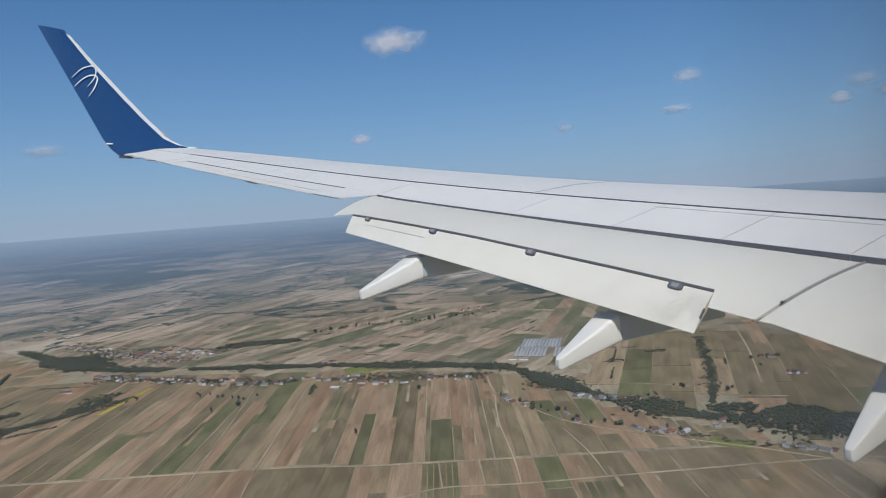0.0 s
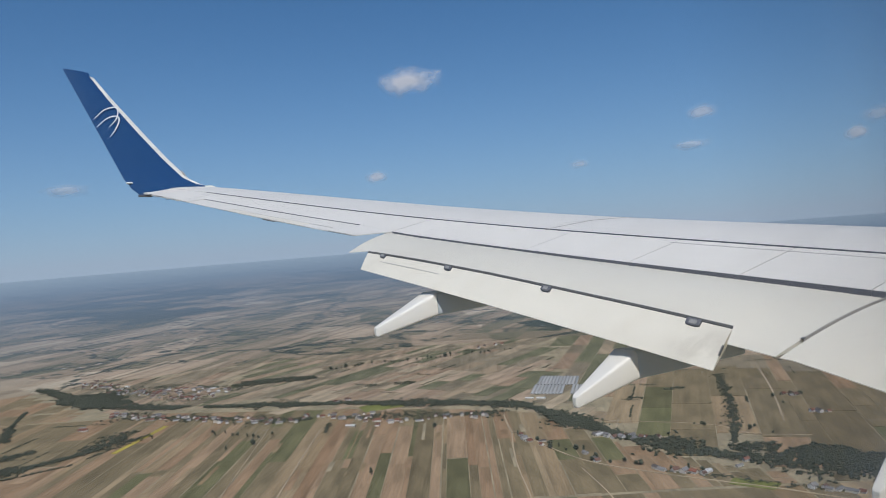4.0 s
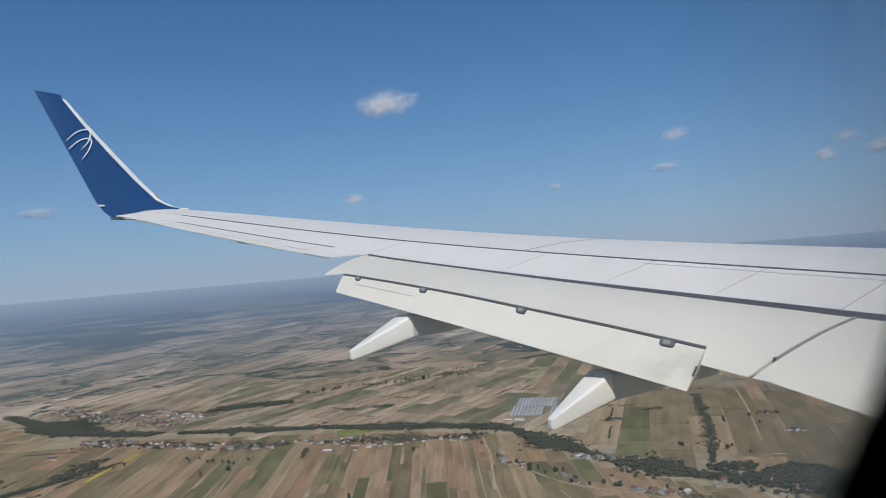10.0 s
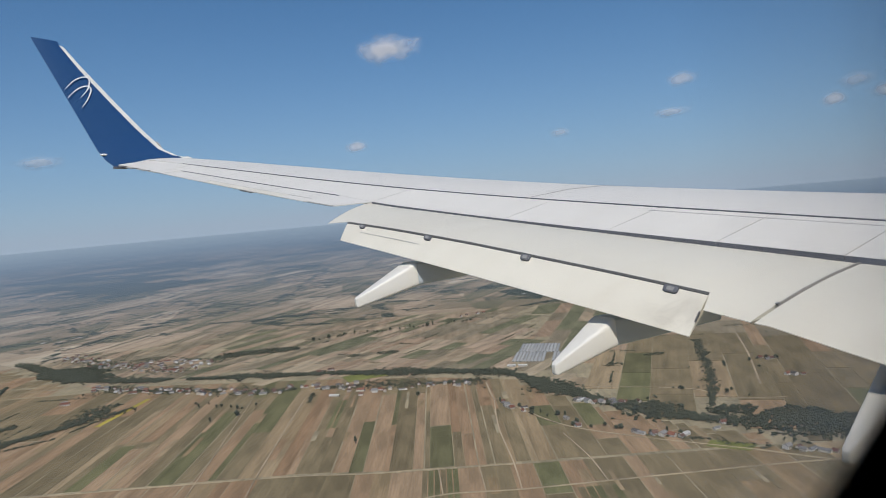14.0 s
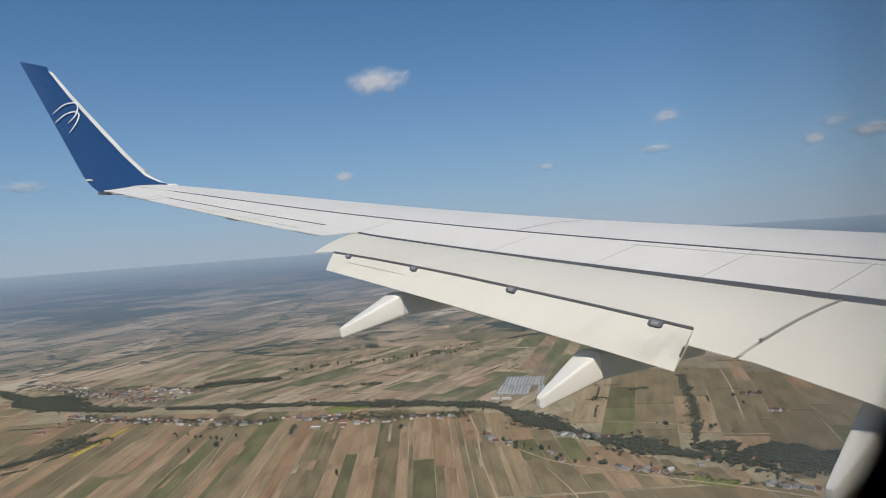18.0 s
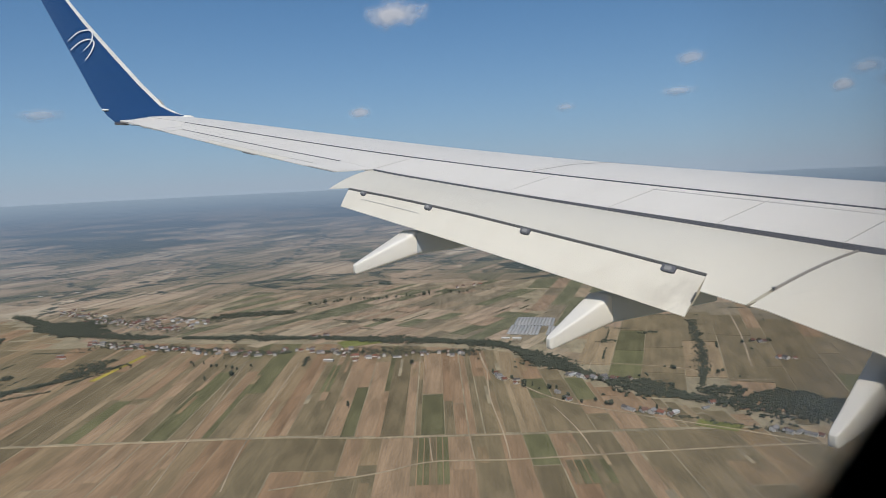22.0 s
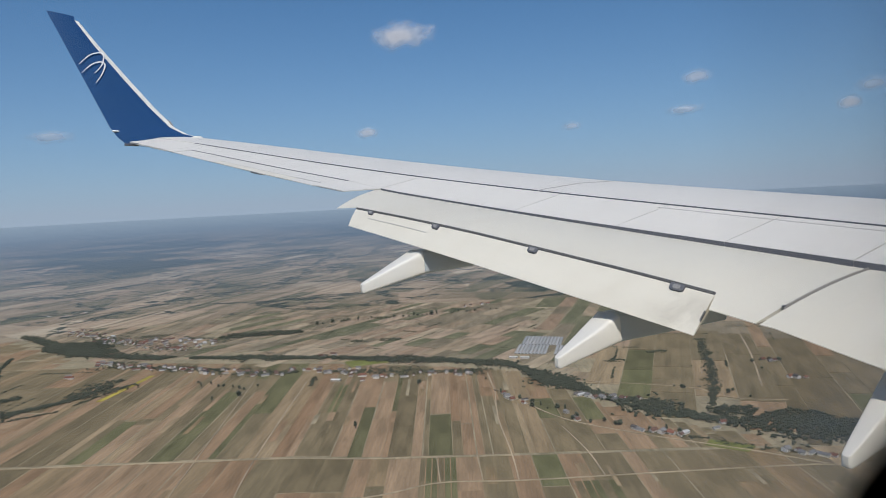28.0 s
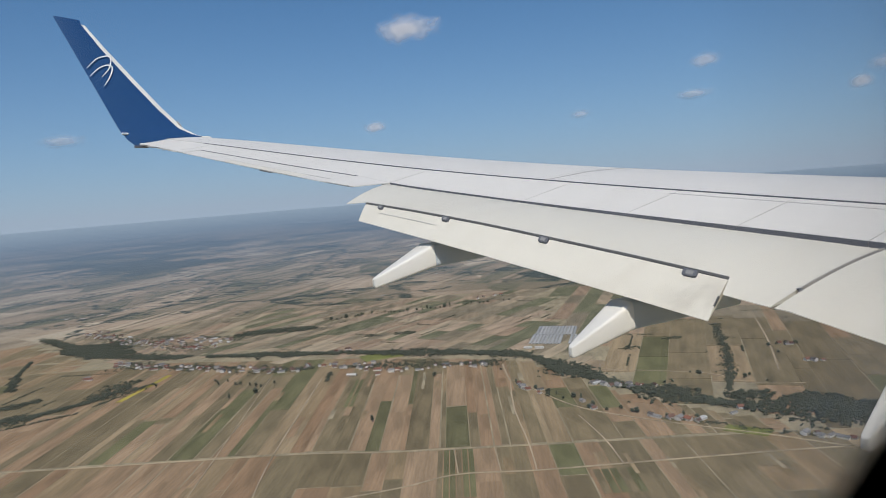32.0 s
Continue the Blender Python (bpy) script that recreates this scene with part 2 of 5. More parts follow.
box_in = wing_part("wing_box", 0.332, 1.0, -0.4, 6.908, M_WING, "white painted inner wing skin")
box_out = wing_part("wing_box", 0.332, 1.0, 6.918, 15.5, M_WING, "white painted outer wing skin")
wing_part("skin_seam", 0.34, 0.96, 6.907, 6.920, M_SEAL, "dark sealed joint between skin panels", 0.03, 0.003)
edge_strip("rear_edge_seal", 0.3318, -0.2, 6.9, 0.024, 0.020, M_COVE, "dark edge seal", -0.001, box_in)
edge_strip("rear_edge_seal", 0.3318, 6.92, 14.2, 0.015, 0.009, M_COVE, "dark edge seal", -0.001, box_out)
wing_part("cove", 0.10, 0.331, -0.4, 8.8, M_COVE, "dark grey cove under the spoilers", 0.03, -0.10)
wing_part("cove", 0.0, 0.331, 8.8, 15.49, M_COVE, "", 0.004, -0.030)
# spoilers side by side
cuts = [0.05, 3.30, 4.30, 5.36, 6.60, 8.72]
for a, b in zip(cuts, cuts[1:]):
    sp = wing_part("spoiler", 0.152, 0.3285, a + 0.006, b - 0.006, M_WING, "white spoiler panel lying flat", 0.02, -0.012)
    # dark grey strip whose colour stands in for shade at the gap
    edge_strip("edge_shade_strip", 0.1515, a + 0.003, b - 0.003, 0.115 - 0.008 * a, 0.115 - 0.008 * b, M_COVE, "dark strip painted in as shade along the trailing edge", -0.012, sp)
wing_part("trailing_panel", 0.152, 0.3285, 8.735, 13.9, M_WING, "", 0.02, -0.014)
edge_strip("hinge_seal", 0.1515, 9.35, 13.6, 0.010, 0.008, M_COVE, "dark hinge line", -0.014)
ail = wing_part("aileron", 0.0, 0.1505, 9.35, 13.6, M_WING, "white aileron at neutral", 0.010, -0.024)
wing_part("trim_tab", 0.0, 0.05, 10.0, 12.2, M_FLAP, "", 0.010, -0.021, ail)
wing_part("trailing_panel", 0.0, 0.1505, 8.735, 9.345, M_WING, "", 0.012, -0.014)
wing_part("tip_panel", 0.0, 0.3285, 13.905, 15.5, M_WING, "", 0.03, -0.010)
wing_part("trailing_panel", 0.0, 0.1505, 13.605, 13.9, M_WING, "", 0.012, -0.014)
edge_strip("tab_seam", 0.052, 9.5, 12.2, 0.007, 0.005, M_SEAL, "thin dark seam", -0.0205, ail)
wing_part("hinge_line", 0.3035, 0.3065, 0.6, 5.4, M_HINGE, "thin grey hinge line across the spoilers", 0.004, -0.0085)
fit = [[on_wing(0.0, y, -0.03) + Vector((dx, 0, dz)) for dx, dz in ((0.02, 0.0), (-0.05 * k, -0.008), (-0.05 * k, -0.014), (0.04, -0.03 * k - 0.006))] for y, k in ((10.68, 0.2), (10.76, 0.5), (10.95, 0.5), (11.02, 0.2))]
part("tab_fitting", mesh_of("tab_fitting", *lofted(fit), M_GAP), ail, "small dark fitting under the trailing edge")
# static discharge wicks at the tip
for y in (14.1, 14.6, 15.1):
    p = on_wing(0.0, y, -0.015)
    rings = [[p + Vector((dx, 0.006 * math.cos(a), 0.006 * math.sin(a))) for a in (0, 1.57, 3.14, 4.71)] for dx in (0.02, -0.16)]
    part("static_wick", mesh_of("static_wick", *lofted(rings), M_COVE), airliner, "thin black static wick")

# main flap, drooped behind the spoilers; the gap under the spoilers opens towards the root
def flap_nose(y):
    return on_wing(0.165, y, -0.050 - 0.026 * min(1.0, max(0.0, (7.2 - y) / 3.6)))


front = [flap_nose(y) for y in (3.22, 3.42, 3.52, 4.2, 5.0, 6.0, 7.0, 7.85, 8.3, 8.8)]
rear = [(4.16, 3.07, -0.965), (4.10, 3.40, -0.90), (4.33, 3.52, -0.812), (4.19, 4.15, -0.69), (3.99, 5.0, -0.535), (3.77, 5.98, -0.362), (3.55, 6.95, -0.21), (3.35, 7.85, -0.085), (3.30, 8.05, -0.085), (3.25, 8.25, -0.085)]
rear_edge = rear[2:8]
flap = part("flap", mesh_of("flap", *slab(front, rear, 10, 0.10, 0.005, 0.035), M_FLAP, True), airliner, "ivory white main flap lowered for landing")
front = [flap_nose(y) for y in (0.9, 1.6, 2.3, 3.0, 3.19)]
rear = [(4.62, 0.9, -1.60), (4.50, 1.6, -1.40), (4.35, 2.35, -1.17), (4.19, 2.95, -0.985), (4.165, 3.04, -0.97)]
part("flap", mesh_of("flap", *slab(front, rear, 10, 0.10, 0.005, 0.035), M_FLAP, True), airliner, "ivory white inner flap lowered for landing")
# the joint between the two flaps
seal = [((flap_nose(3.205) + Vector((0, 0, 0.010))).lerp(Vector((4.163, 3.055, -0.958)), s) + Vector((0, 0, 0.14 * s * (1 - s)))) for s in np.linspace(0.02, 0.8, 12)]
rings = [[p + Vector((0, dy, dz)) for dy, dz in ((-0.007, -0.02), (-0.005, 0.003), (0.005, 0.003), (0.007, -0.02))] for p in seal]
part("flap_seal", mesh_of("flap_seal", *lofted(rings), M_SEAL), airliner, "worn grey rubber seal between flaps")
tip = seal[-1]
knob = [[tip + Vector((dx, 0.011 * k * math.cos(a), 0.004 + 0.008 * k * math.sin(a))) for a in (0, 1.05, 2.09, 3.14, 4.19, 5.24)] for dx, k in ((0.02, 0.4), (0.012, 1.0), (-0.016, 1.0), (-0.024, 0.4))]
part("seal_end_fitting", mesh_of("seal_end_fitting", *lofted(knob), M_COVE, True), airliner, "dark fitting at the seal's end")
# aft flap
ys = np.linspace(0, 1, 12)
K, L, K2, F2 = Vector((4.31, 3.52, -0.835)), Vector((3.96, 3.42, -1.07)), Vector((3.335, 7.85, -0.108)), Vector((3.12, 7.6, -0.285))
def behind(y):
    """The aft flap's front edge, tucked just behind and under the main flap's."""
    es = [p[1] for p in rear_edge]
    return Vector((float(np.interp(y, es, [p[0] for p in rear_edge])) - 0.015, y, float(np.interp(y, es, [p[2] for p in rear_edge])) - 0.019))


front = [behind(3.52 + 4.33 * s) for s in ys]
rear = [L.lerp(F2, s) + Vector((0, 0, 0.012 * 4 * s * (1 - s))) for s in ys]
aft = part("aft_flap", mesh_of("aft_flap", *slab(front, rear, 6, 0.05, 0.004, 0.012), M_AFT, True), airliner, "ivory white aft flap hinged steeply down")
gap = [[p + Vector((dx, 0, dz)) for dx, dz in ((0.0135, -0.09), (0.0135, 0.020), (-0.004, 0.006), (-0.004, -0.09))] for p in front]
part("gap_strip", mesh_of("gap_strip", *lofted(gap), M_GAP), aft, "dark gap strip")
# a thin seam near the outer end and a dark hinge fitting on the inner end
def on_aft(s, f, lift=0.0):
    a, b = behind(3.52 + 4.33 * s), L.lerp(F2, s) + Vector((0, 0, 0.048 * s * (1 - s)))
    up = (K2 - K).cross(b - a).normalized()
    up = up if up.z > 0 else -up
    return a.lerp(b, f) + up * (0.048 * f * (1 - f) + lift)


seam = [[on_aft(s, f, h) for f, h in ((0.40, 0.0), (0.40, 0.0035), (0.42, 0.0035), (0.42, 0.0))] for s in np.linspace(0.70, 0.93, 8)]
part("panel_seam", mesh_of("panel_seam", *lofted(seam), M_HINGE), aft, "thin grey seam")
fitting = [[on_aft(0.0, f) + Vector((0.0, dy, dz)) for dy, dz in ((0.012, 0.003), (-0.006 * k, 0.0), (-0.006 * k, -0.010), (0.012, -0.010))] for f, k in ((0.44, 0.2), (0.48, 0.6), (0.56, 0.3), (0.60, 0.6), (0.68, 0.2))]
part("end_fitting", mesh_of("end_fitting", *lofted(fitting), M_GAP), aft, "dark hinge fitting on the flap's end")


def plate(c, along, across, normal, la, wa, t):
    """A small bevelled plate lying on a surface."""
    pts = [c + along * (u * la) + across * (v * wa) + normal * h for h, k in ((-0.02, 1.0), (t * 0.5, 1.0), (t, 0.8))
           for u, v in ((-k, -k), (-k, k), (k * 0.6, k), (k, k * 0.6), (k, -k * 0.6), (k * 0.6, -k))]
    return lofted([pts[0:6], pts[6:12], pts[12:18]])


for s, w in ((0.93, 0.043), (0.68, 0.047), (0.385, 0.05), (0.065, 0.056)):
    q = (L.lerp(F2, s) - K.lerp(K2, s)).normalized()
    across = (K2 - K).normalized()
    up = across.cross(q).normalized()
    up = up if up.z > 0 else -up
    p = behind(3.52 + 4.33 * s) + q * 0.042 + up * 0.018
    br = part("hinge_bracket", mesh_of("hinge_bracket", *plate(p, q, across, up, 0.036, w * 1.05, 0.009), M_COVE), aft, "dark hinge bracket")
    part("bracket_plate", mesh_of("bracket_plate", *plate(p + q * 0.004, q, across, up, 0.025, w * 0.6, 0.013), M_STEEL), br, "grey metal plate")

# flap track fairings: white tail cone and grey body ahead of it
def fairing(y, tip, joint_x, top, bot, wid, front_x, front_top, front_bot):
    def ring(x, hw, lo, hi):
        out = []
        for i in range(20):
            a = 2 * math.pi * (i + 0.5) / 20
            c, s = math.cos(a), math.sin(a)
            sx, sz = math.copysign(abs(c) ** 0.26, c), math.copysign(abs(s) ** 0.26, s)
            out.append(Vector((x, y + hw * sx * (0.96 - 0.04 * sz), (lo + hi) / 2 + (hi - lo) / 2 * sz)))
        return out
    tx, tlo, thi = tip
    rings = [ring(tx - 0.014, 0.020, tlo + 0.018, thi - 0.014), ring(tx, 0.034, tlo, thi)]
    for s in (0.06, 0.35, 0.65, 0.95, 1.0):
        rings.append(ring(tx + (joint_x - tx) * s, 0.036 + (wid - 0.036) * s, tlo + (bot - tlo) * s, thi + (top - thi) * s))
    body = [ring(joint_x + 0.005, wid * 0.985, bot + 0.004, top - 0.004)]
    for s in (0.3, 0.6, 1.0):
        body.append(ring(joint_x + (front_x - joint_x) * s, wid * (1 - 0.1 * s), bot + (front_bot - bot) * s, top + (front_top - top) * s))
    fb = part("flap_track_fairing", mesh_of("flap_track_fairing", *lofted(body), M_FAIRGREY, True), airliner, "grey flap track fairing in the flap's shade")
    part("tail_cone", mesh_of("tail_cone", *lofted(rings), M_FAIR, True), fb, "glossy white tapered tail cone")


fairing(6.55, (2.80, -0.935, -0.835), 3.43, -0.548, -0.795, 0.172, 4.6, -0.52, -0.74)
fairing(4.25, (3.40, -1.37, -1.275), 3.935, -1.0, -1.23, 0.145, 5.2, -1.0, -1.22)
fairing(2.4, (4.07, -1.74, -1.65), 4.66, -1.26, -1.58, 0.115, 5.9, -1.3, -1.62)

# winglet
TE = [(1.714, 15.50, 1.367), (1.588, 15.555, 1.491), (1.464, 15.643, 1.709), (1.297, 15.779, 2.148), (1.119, 15.881, 2.604), (0.837, 16.092, 3.337), (0.60, 16.269, 3.951), (0.563, 16.299, 4.058)]
LEs = [(3.35, 15.50, 1.42), (2.969, 15.568, 1.521), (2.724, 15.627, 1.667), (2.35, 15.765, 2.115), (1.94, 15.905, 2.67), (1.43, 16.107, 3.388), (1.115, 16.249, 3.875), (1.04, 16.28, 3.975)]
NORM = [(0, -0.05, 1), (0, -0.35, 0.9), (0, -0.75, 0.6), (0, -0.93, 0.3), (0, -0.97, 0.22), (0, -0.97, 0.22), (0, -0.97, 0.22), (0, -0.97, 0.22)]
CH = [0.0, 0.1, 0.25, 0.45, 0.65, 0.8, 0.875]


def winglet_point(i, f, side=1):
    a, b, n = Vector(TE[i]), Vector(LEs[i]), Vector(NORM[i]).normalized()
    t = 0.085 * (b - a).length * 2.2 * (f ** 0.9) * (1 - f) ** 0.55 * 0.5 + 0.004
    return a.lerp(b, f) + n * t * side


def winglet_rings(fs, strip):
    """Rings of the body (fs up to the strip) or of the strip along the leading edge, which keeps one width."""
    rings = []
    for i in range(len(TE)):
        cut = 1 - (0.10, 0.125, 0.135, 0.12, 0.105, 0.09, 0.075, 0.07)[i] / (Vector(LEs[i]) - Vector(TE[i])).length if i < 7 or strip else 1.0
        if strip and i == 7:
            continue
        at = [cut + 0.003 + (1 - cut - 0.003) * f for f in fs] if strip else [cut * f for f in fs]
        rings.append([winglet_point(i, f) for f in at] + [winglet_point(i, f, -1) for f in at][::-1])
    return rings


wl = part("winglet", mesh_of("winglet", *lofted(winglet_rings([0.0, 0.12, 0.28, 0.5, 0.72, 0.9, 1.0], False)), M_BLUE, True), airliner, "dark blue upturned winglet")
part("leading_edge", mesh_of("leading_edge", *lofted(winglet_rings([0.0, 0.4, 0.75, 0.92, 1.0], True)), M_FAIR, True), wl, "pale grey leading edge strip")
tail = [[Vector((x, y, z + dz)) for y, dz in ((15.40, -0.035), (15.56, -0.03), (15.56, 0.012), (15.40, 0.005))] for x, z in ((1.70, 1.35), (1.95, 1.335))]
part("tip_fitting", mesh_of("tip_fitting", *lofted(tail), M_COVE), wl, "dark tip fitting")
lamp = [[Vector((x, 15.42 + 0.05 * math.cos(a) * k, 1.46 + 0.04 * math.sin(a) * k)) for a in (0, 1.05, 2.09, 3.14, 4.19, 5.24)] for x, k in ((2.98, 0.3), (3.02, 1), (3.14, 1), (3.2, 0.3))]
# white bead added on the trailing edge in place of a sun glint
glint_at = Vector(TE[1]).lerp(Vector(TE[2]), 0.55)
bead = [[glint_at + Vector((0.05 + dx, -0.016 - 0.036 * k * math.cos(a), 0.026 * k * math.sin(a))) for a in (0, 0.79, 1.57, 2.36, 3.14, 3.93, 4.71, 5.5)] for dx, k in ((-0.075, 0.3), (-0.055, 0.8), (-0.01, 1.0), (0.04, 0.75), (0.06, 0.25))]
part("position_light", mesh_of("position_light", *lofted(bead), M_GLINT, True), wl, "small glossy white bead standing in for a sun glint")
edge = Vector(LEs[2]).lerp(Vector(LEs[3]), 0.25)
clip = [[edge + Vector((dx, -0.03 + 0.022 * k * math.cos(a), dx * -1.3 + 0.03 * k * math.sin(a))) for a in (0, 1.05, 2.09, 3.14, 4.19, 5.24)] for dx, k in ((-0.05, 0.4), (-0.03, 1.0), (0.02, 1.0), (0.04, 0.4))]
part("edge_fitting", mesh_of("edge_fitting", *lofted(clip), M_HINGE, True), wl, "small grey fitting on the leading edge")
part("tip_lamp_cover", mesh_of("tip_lamp_cover", *lofted(lamp), M_FAIR, True), wl, "small white lamp cover")


def ribbon(pts, width):
    ctr = [Vector(p) + Vector((0, -0.058, 0)) for p in pts]
    fine = []
    for i in range(len(ctr) - 1):
        p0, p1, p2, p3 = ctr[max(0, i - 1)], ctr[i], ctr[i + 1], ctr[min(len(ctr) - 1, i + 2)]
        for k in range(6):
            s = k / 6
            fine.append(0.5 * ((2 * p1) + (p2 - p0) * s + (2 * p0 - 5 * p1 + 4 * p2 - p3) * s * s + (3 * p1 - p0 - 3 * p2 + p3) * s ** 3))
    fine.append(ctr[-1])
    rings = []
    for i, p in enumerate(fine):
        d = (fine[min(i + 1, len(fine) - 1)] - fine[max(i - 1, 0)]).normalized()
        side = d.cross(Vector((0, -1, 0.2))).normalized()
        w = width * (0.25 + 0.75 * math.sin(math.pi * (i + 0.5) / len(fine)))
        rings.append([p + side * w, p - side * w, p - side * w + Vector((0, 0.004, 0)), p + side * w + Vector((0, 0.004, 0))])
    return lofted(rings)


for arc in ([(1.043, 15.987, 2.971), (1.24, 16.042, 3.163), (1.444, 16.06, 3.225), (1.497, 16.039, 3.153), (1.441, 15.983, 2.96), (1.296, 15.935, 2.792)],
            [(1.072, 15.936, 2.793), (1.245, 15.983, 2.959), (1.419, 16.004, 3.032), (1.504, 15.987, 2.972), (1.426, 15.928, 2.768), (1.301, 15.878, 2.591)]):
    part("emblem_arc", mesh_of("emblem_arc", *ribbon(arc, 0.0135), M_LOGO), wl, "thin white curved emblem stroke")

# ---- the cabin round the eye: a dark side wall with a rounded window, closed behind ----
cabin = tagged(new("wall_cabin"), "dark cabin side wall with a rounded window opening", "cabin wall", kind="structure")
cabin.matrix_world = airliner.matrix_world


def outline(x0, x1, z0, z1, r, n=10):
    pts = []
    for cx, cz, a0 in ((x1 - r, z1 - r, 0), (x0 + r, z1 - r, 90), (x0 + r, z0 + r, 180), (x1 - r, z0 + r, 270)):
        for i in range(n + 1):
            a = radians(a0 + 90 * i / n)
            pts.append((cx + r * math.cos(a), cz + r * math.sin(a)))
    return pts


SKIN_R, SKIN_Y, SKIN_Z = 1.905, -1.80, 0.11   # the fuselage's round section
M_SKIN = paint("fuselage_paint_white", (0.70, 0.70, 0.69), (0.58, 0.57, 0.55), 0.4)
M_LINING = paint("cabin_lining_grey", (0.5, 0.51, 0.53), (0.42, 0.43, 0.45), 0.6, streak=(3, 3, 3))
M_PANEL = paint("sidewall_plastic_grey", (0.22, 0.23, 0.26), (0.17, 0.18, 0.2), 0.6, streak=(3, 3, 3))


def skin_y(z, inset=0.0):
    return SKIN_Y + math.sqrt((SKIN_R - inset) ** 2 - (z - SKIN_Z) ** 2)


HOLE = outline(-0.10, 0.153, -0.062, 0.28, 0.112)
MIDX, MIDZ = 0.033, 0.109


def grown(k):
    return [(MIDX + (x - MIDX) * k, MIDZ + (z - MIDZ) * (1 + (k - 1) * 0.78)) for x, z in HOLE]


def window_wall():
    n = len(HOLE)
    rect = outline(-0.347, 0.413, -0.271, 0.489, 0.004)
    rings = [[(x, skin_y(z, 0.10), z) for x, z in rect], [(x, 0.055, z) for x, z in grown(1.3)], [(x, 0.062, z) for x, z in HOLE], [(x, 0.0635, z) for x, z in grown(1.04)],
             [(x, 0.066, z) for x, z in grown(1.72)], [(x, skin_y(z) - 0.001, z) for x, z in grown(1.72)], [(x, skin_y(z) - 0.001, z) for x, z in rect]]
    k = len(rings)
    return [v for r in rings for v in r], [(j * n + i, j * n + (i + 1) % n, ((j + 1) % k) * n + (i + 1) % n, ((j + 1) % k) * n + i) for j in range(k) for i in range(n)]


part("window_surround", mesh_of("window_surround", *window_wall(), M_CABIN, True), cabin)


def ring_plate(inner, outer, y0, y1):
    n = len(inner)
    rings = [[(x, y0, z) for x, z in outer], [(x, y0, z) for x, z in inner], [(x, y1, z) for x, z in inner], [(x, y1, z) for x, z in outer]]
    return [v for r in rings for v in r], [(j * n + i, j * n + (i + 1) % n, ((j + 1) % 4) * n + (i + 1) % n, ((j + 1) % 4) * n + i) for j in range(4) for i in range(n)]


part("sidewall_trim", mesh_of("sidewall_trim", *ring_plate(grown(1.2), grown(1.34), 0.046, 0.0545), M_PANEL, True), cabin, "dark blue-grey plastic trim ring")

# two flat acrylic panes
M_PANE = bpy.data.materials.new("window_acrylic")
M_PANE.use_nodes = True
nt = M_PANE.node_tree
nt.nodes.remove(nt.nodes["Principled BSDF"])
lw = node(nt, "ShaderNodeLayerWeight", Blend=0.5)
gloss = ramp(nt, lw.outputs["Facing"], [(0.0, (0.04,) * 3), (0.36, (0.06,) * 3), (0.5, (0.16,) * 3), (0.66, (0.40,) * 3), (0.74, (0.54,) * 3), (0.83, (0.72,) * 3), (1.0, (1.0,) * 3)])
clear, shine = node(nt, "ShaderNodeBsdfTransparent"), node(nt, "ShaderNodeBsdfGlossy", Roughness=0.0)
pmix = nt.nodes.new("ShaderNodeMixShader")
nt.links.new(gloss, pmix.inputs[0])
nt.links.new(clear.outputs[0], pmix.inputs[1])
nt.links.new(shine.outputs[0], pmix.inputs[2])
nt.links.new(pmix.outputs[0], nt.nodes["Material Output"].inputs["Surface"])
# the far side of each pane has a coating that hardly reflects
M_COATED = bpy.data.materials.new("window_acrylic_coated")
M_COATED.use_nodes = True
cn = M_COATED.node_tree
cn.nodes.remove(cn.nodes["Principled BSDF"])
cclear, cshine, cmix = node(cn, "ShaderNodeBsdfTransparent"), node(cn, "ShaderNodeBsdfGlossy", Roughness=0.0), cn.nodes.new("ShaderNodeMixShader")
cmix.inputs[0].default_value = 0.003
cn.links.new(cclear.outputs[0], cmix.inputs[1])
cn.links.new(cshine.outputs[0], cmix.inputs[2])
cn.links.new(cmix.outputs[0], cn.nodes["Material Output"].inputs["Surface"])
for y in (0.069, 0.085):
    ring = grown(1.68)
    n = len(ring)
    pv = [(x, y, z) for x, z in ring] + [(x, y + 0.005, z) for x, z in ring]
    pane = part("pane", mesh_of("pane", pv, [tuple(range(n)), tuple(range(n, 2 * n))[::-1]] + [(i, n + i, n + (i + 1) % n, (i + 1) % n) for i in range(n)], M_PANE), cabin, "clear acrylic window pane")
    pane.data.materials.append(M_COATED)
    pane.data.polygons[1].material_index = 1
    pane.visible_shadow = False


def barrel(r, xs):
    """A round tube along the fuselage with a square gap for the window's surround."""
    zc = [0.38, -0.38]
    angs = sorted([math.asin(z / SKIN_R) for z in zc] + [math.asin(0.38 / SKIN_R) + (2 * math.pi - 2 * math.asin(0.38 / SKIN_R)) * i / 44 for i in range(1, 44)])
    n = len(angs)
    vs = [(x, SKIN_Y + r * math.cos(a), SKIN_Z + r * math.sin(a)) for x in xs for a in angs]
    fs = []
    for j in range(len(xs) - 1):
        for i in range(n):
            k = (i + 1) % n
            if xs[j] == -0.347 and math.cos(angs[i]) > 0.9 and math.cos(angs[k]) > 0.9 and abs(math.sin(angs[i]) + math.sin(angs[k])) < 0.05:
                continue
            fs.append((j * n + i, j * n + k, (j + 1) * n + k, (j + 1) * n + i))
    return vs, fs + [tuple(range(n)), tuple(range(len(vs) - n, len(vs)))]


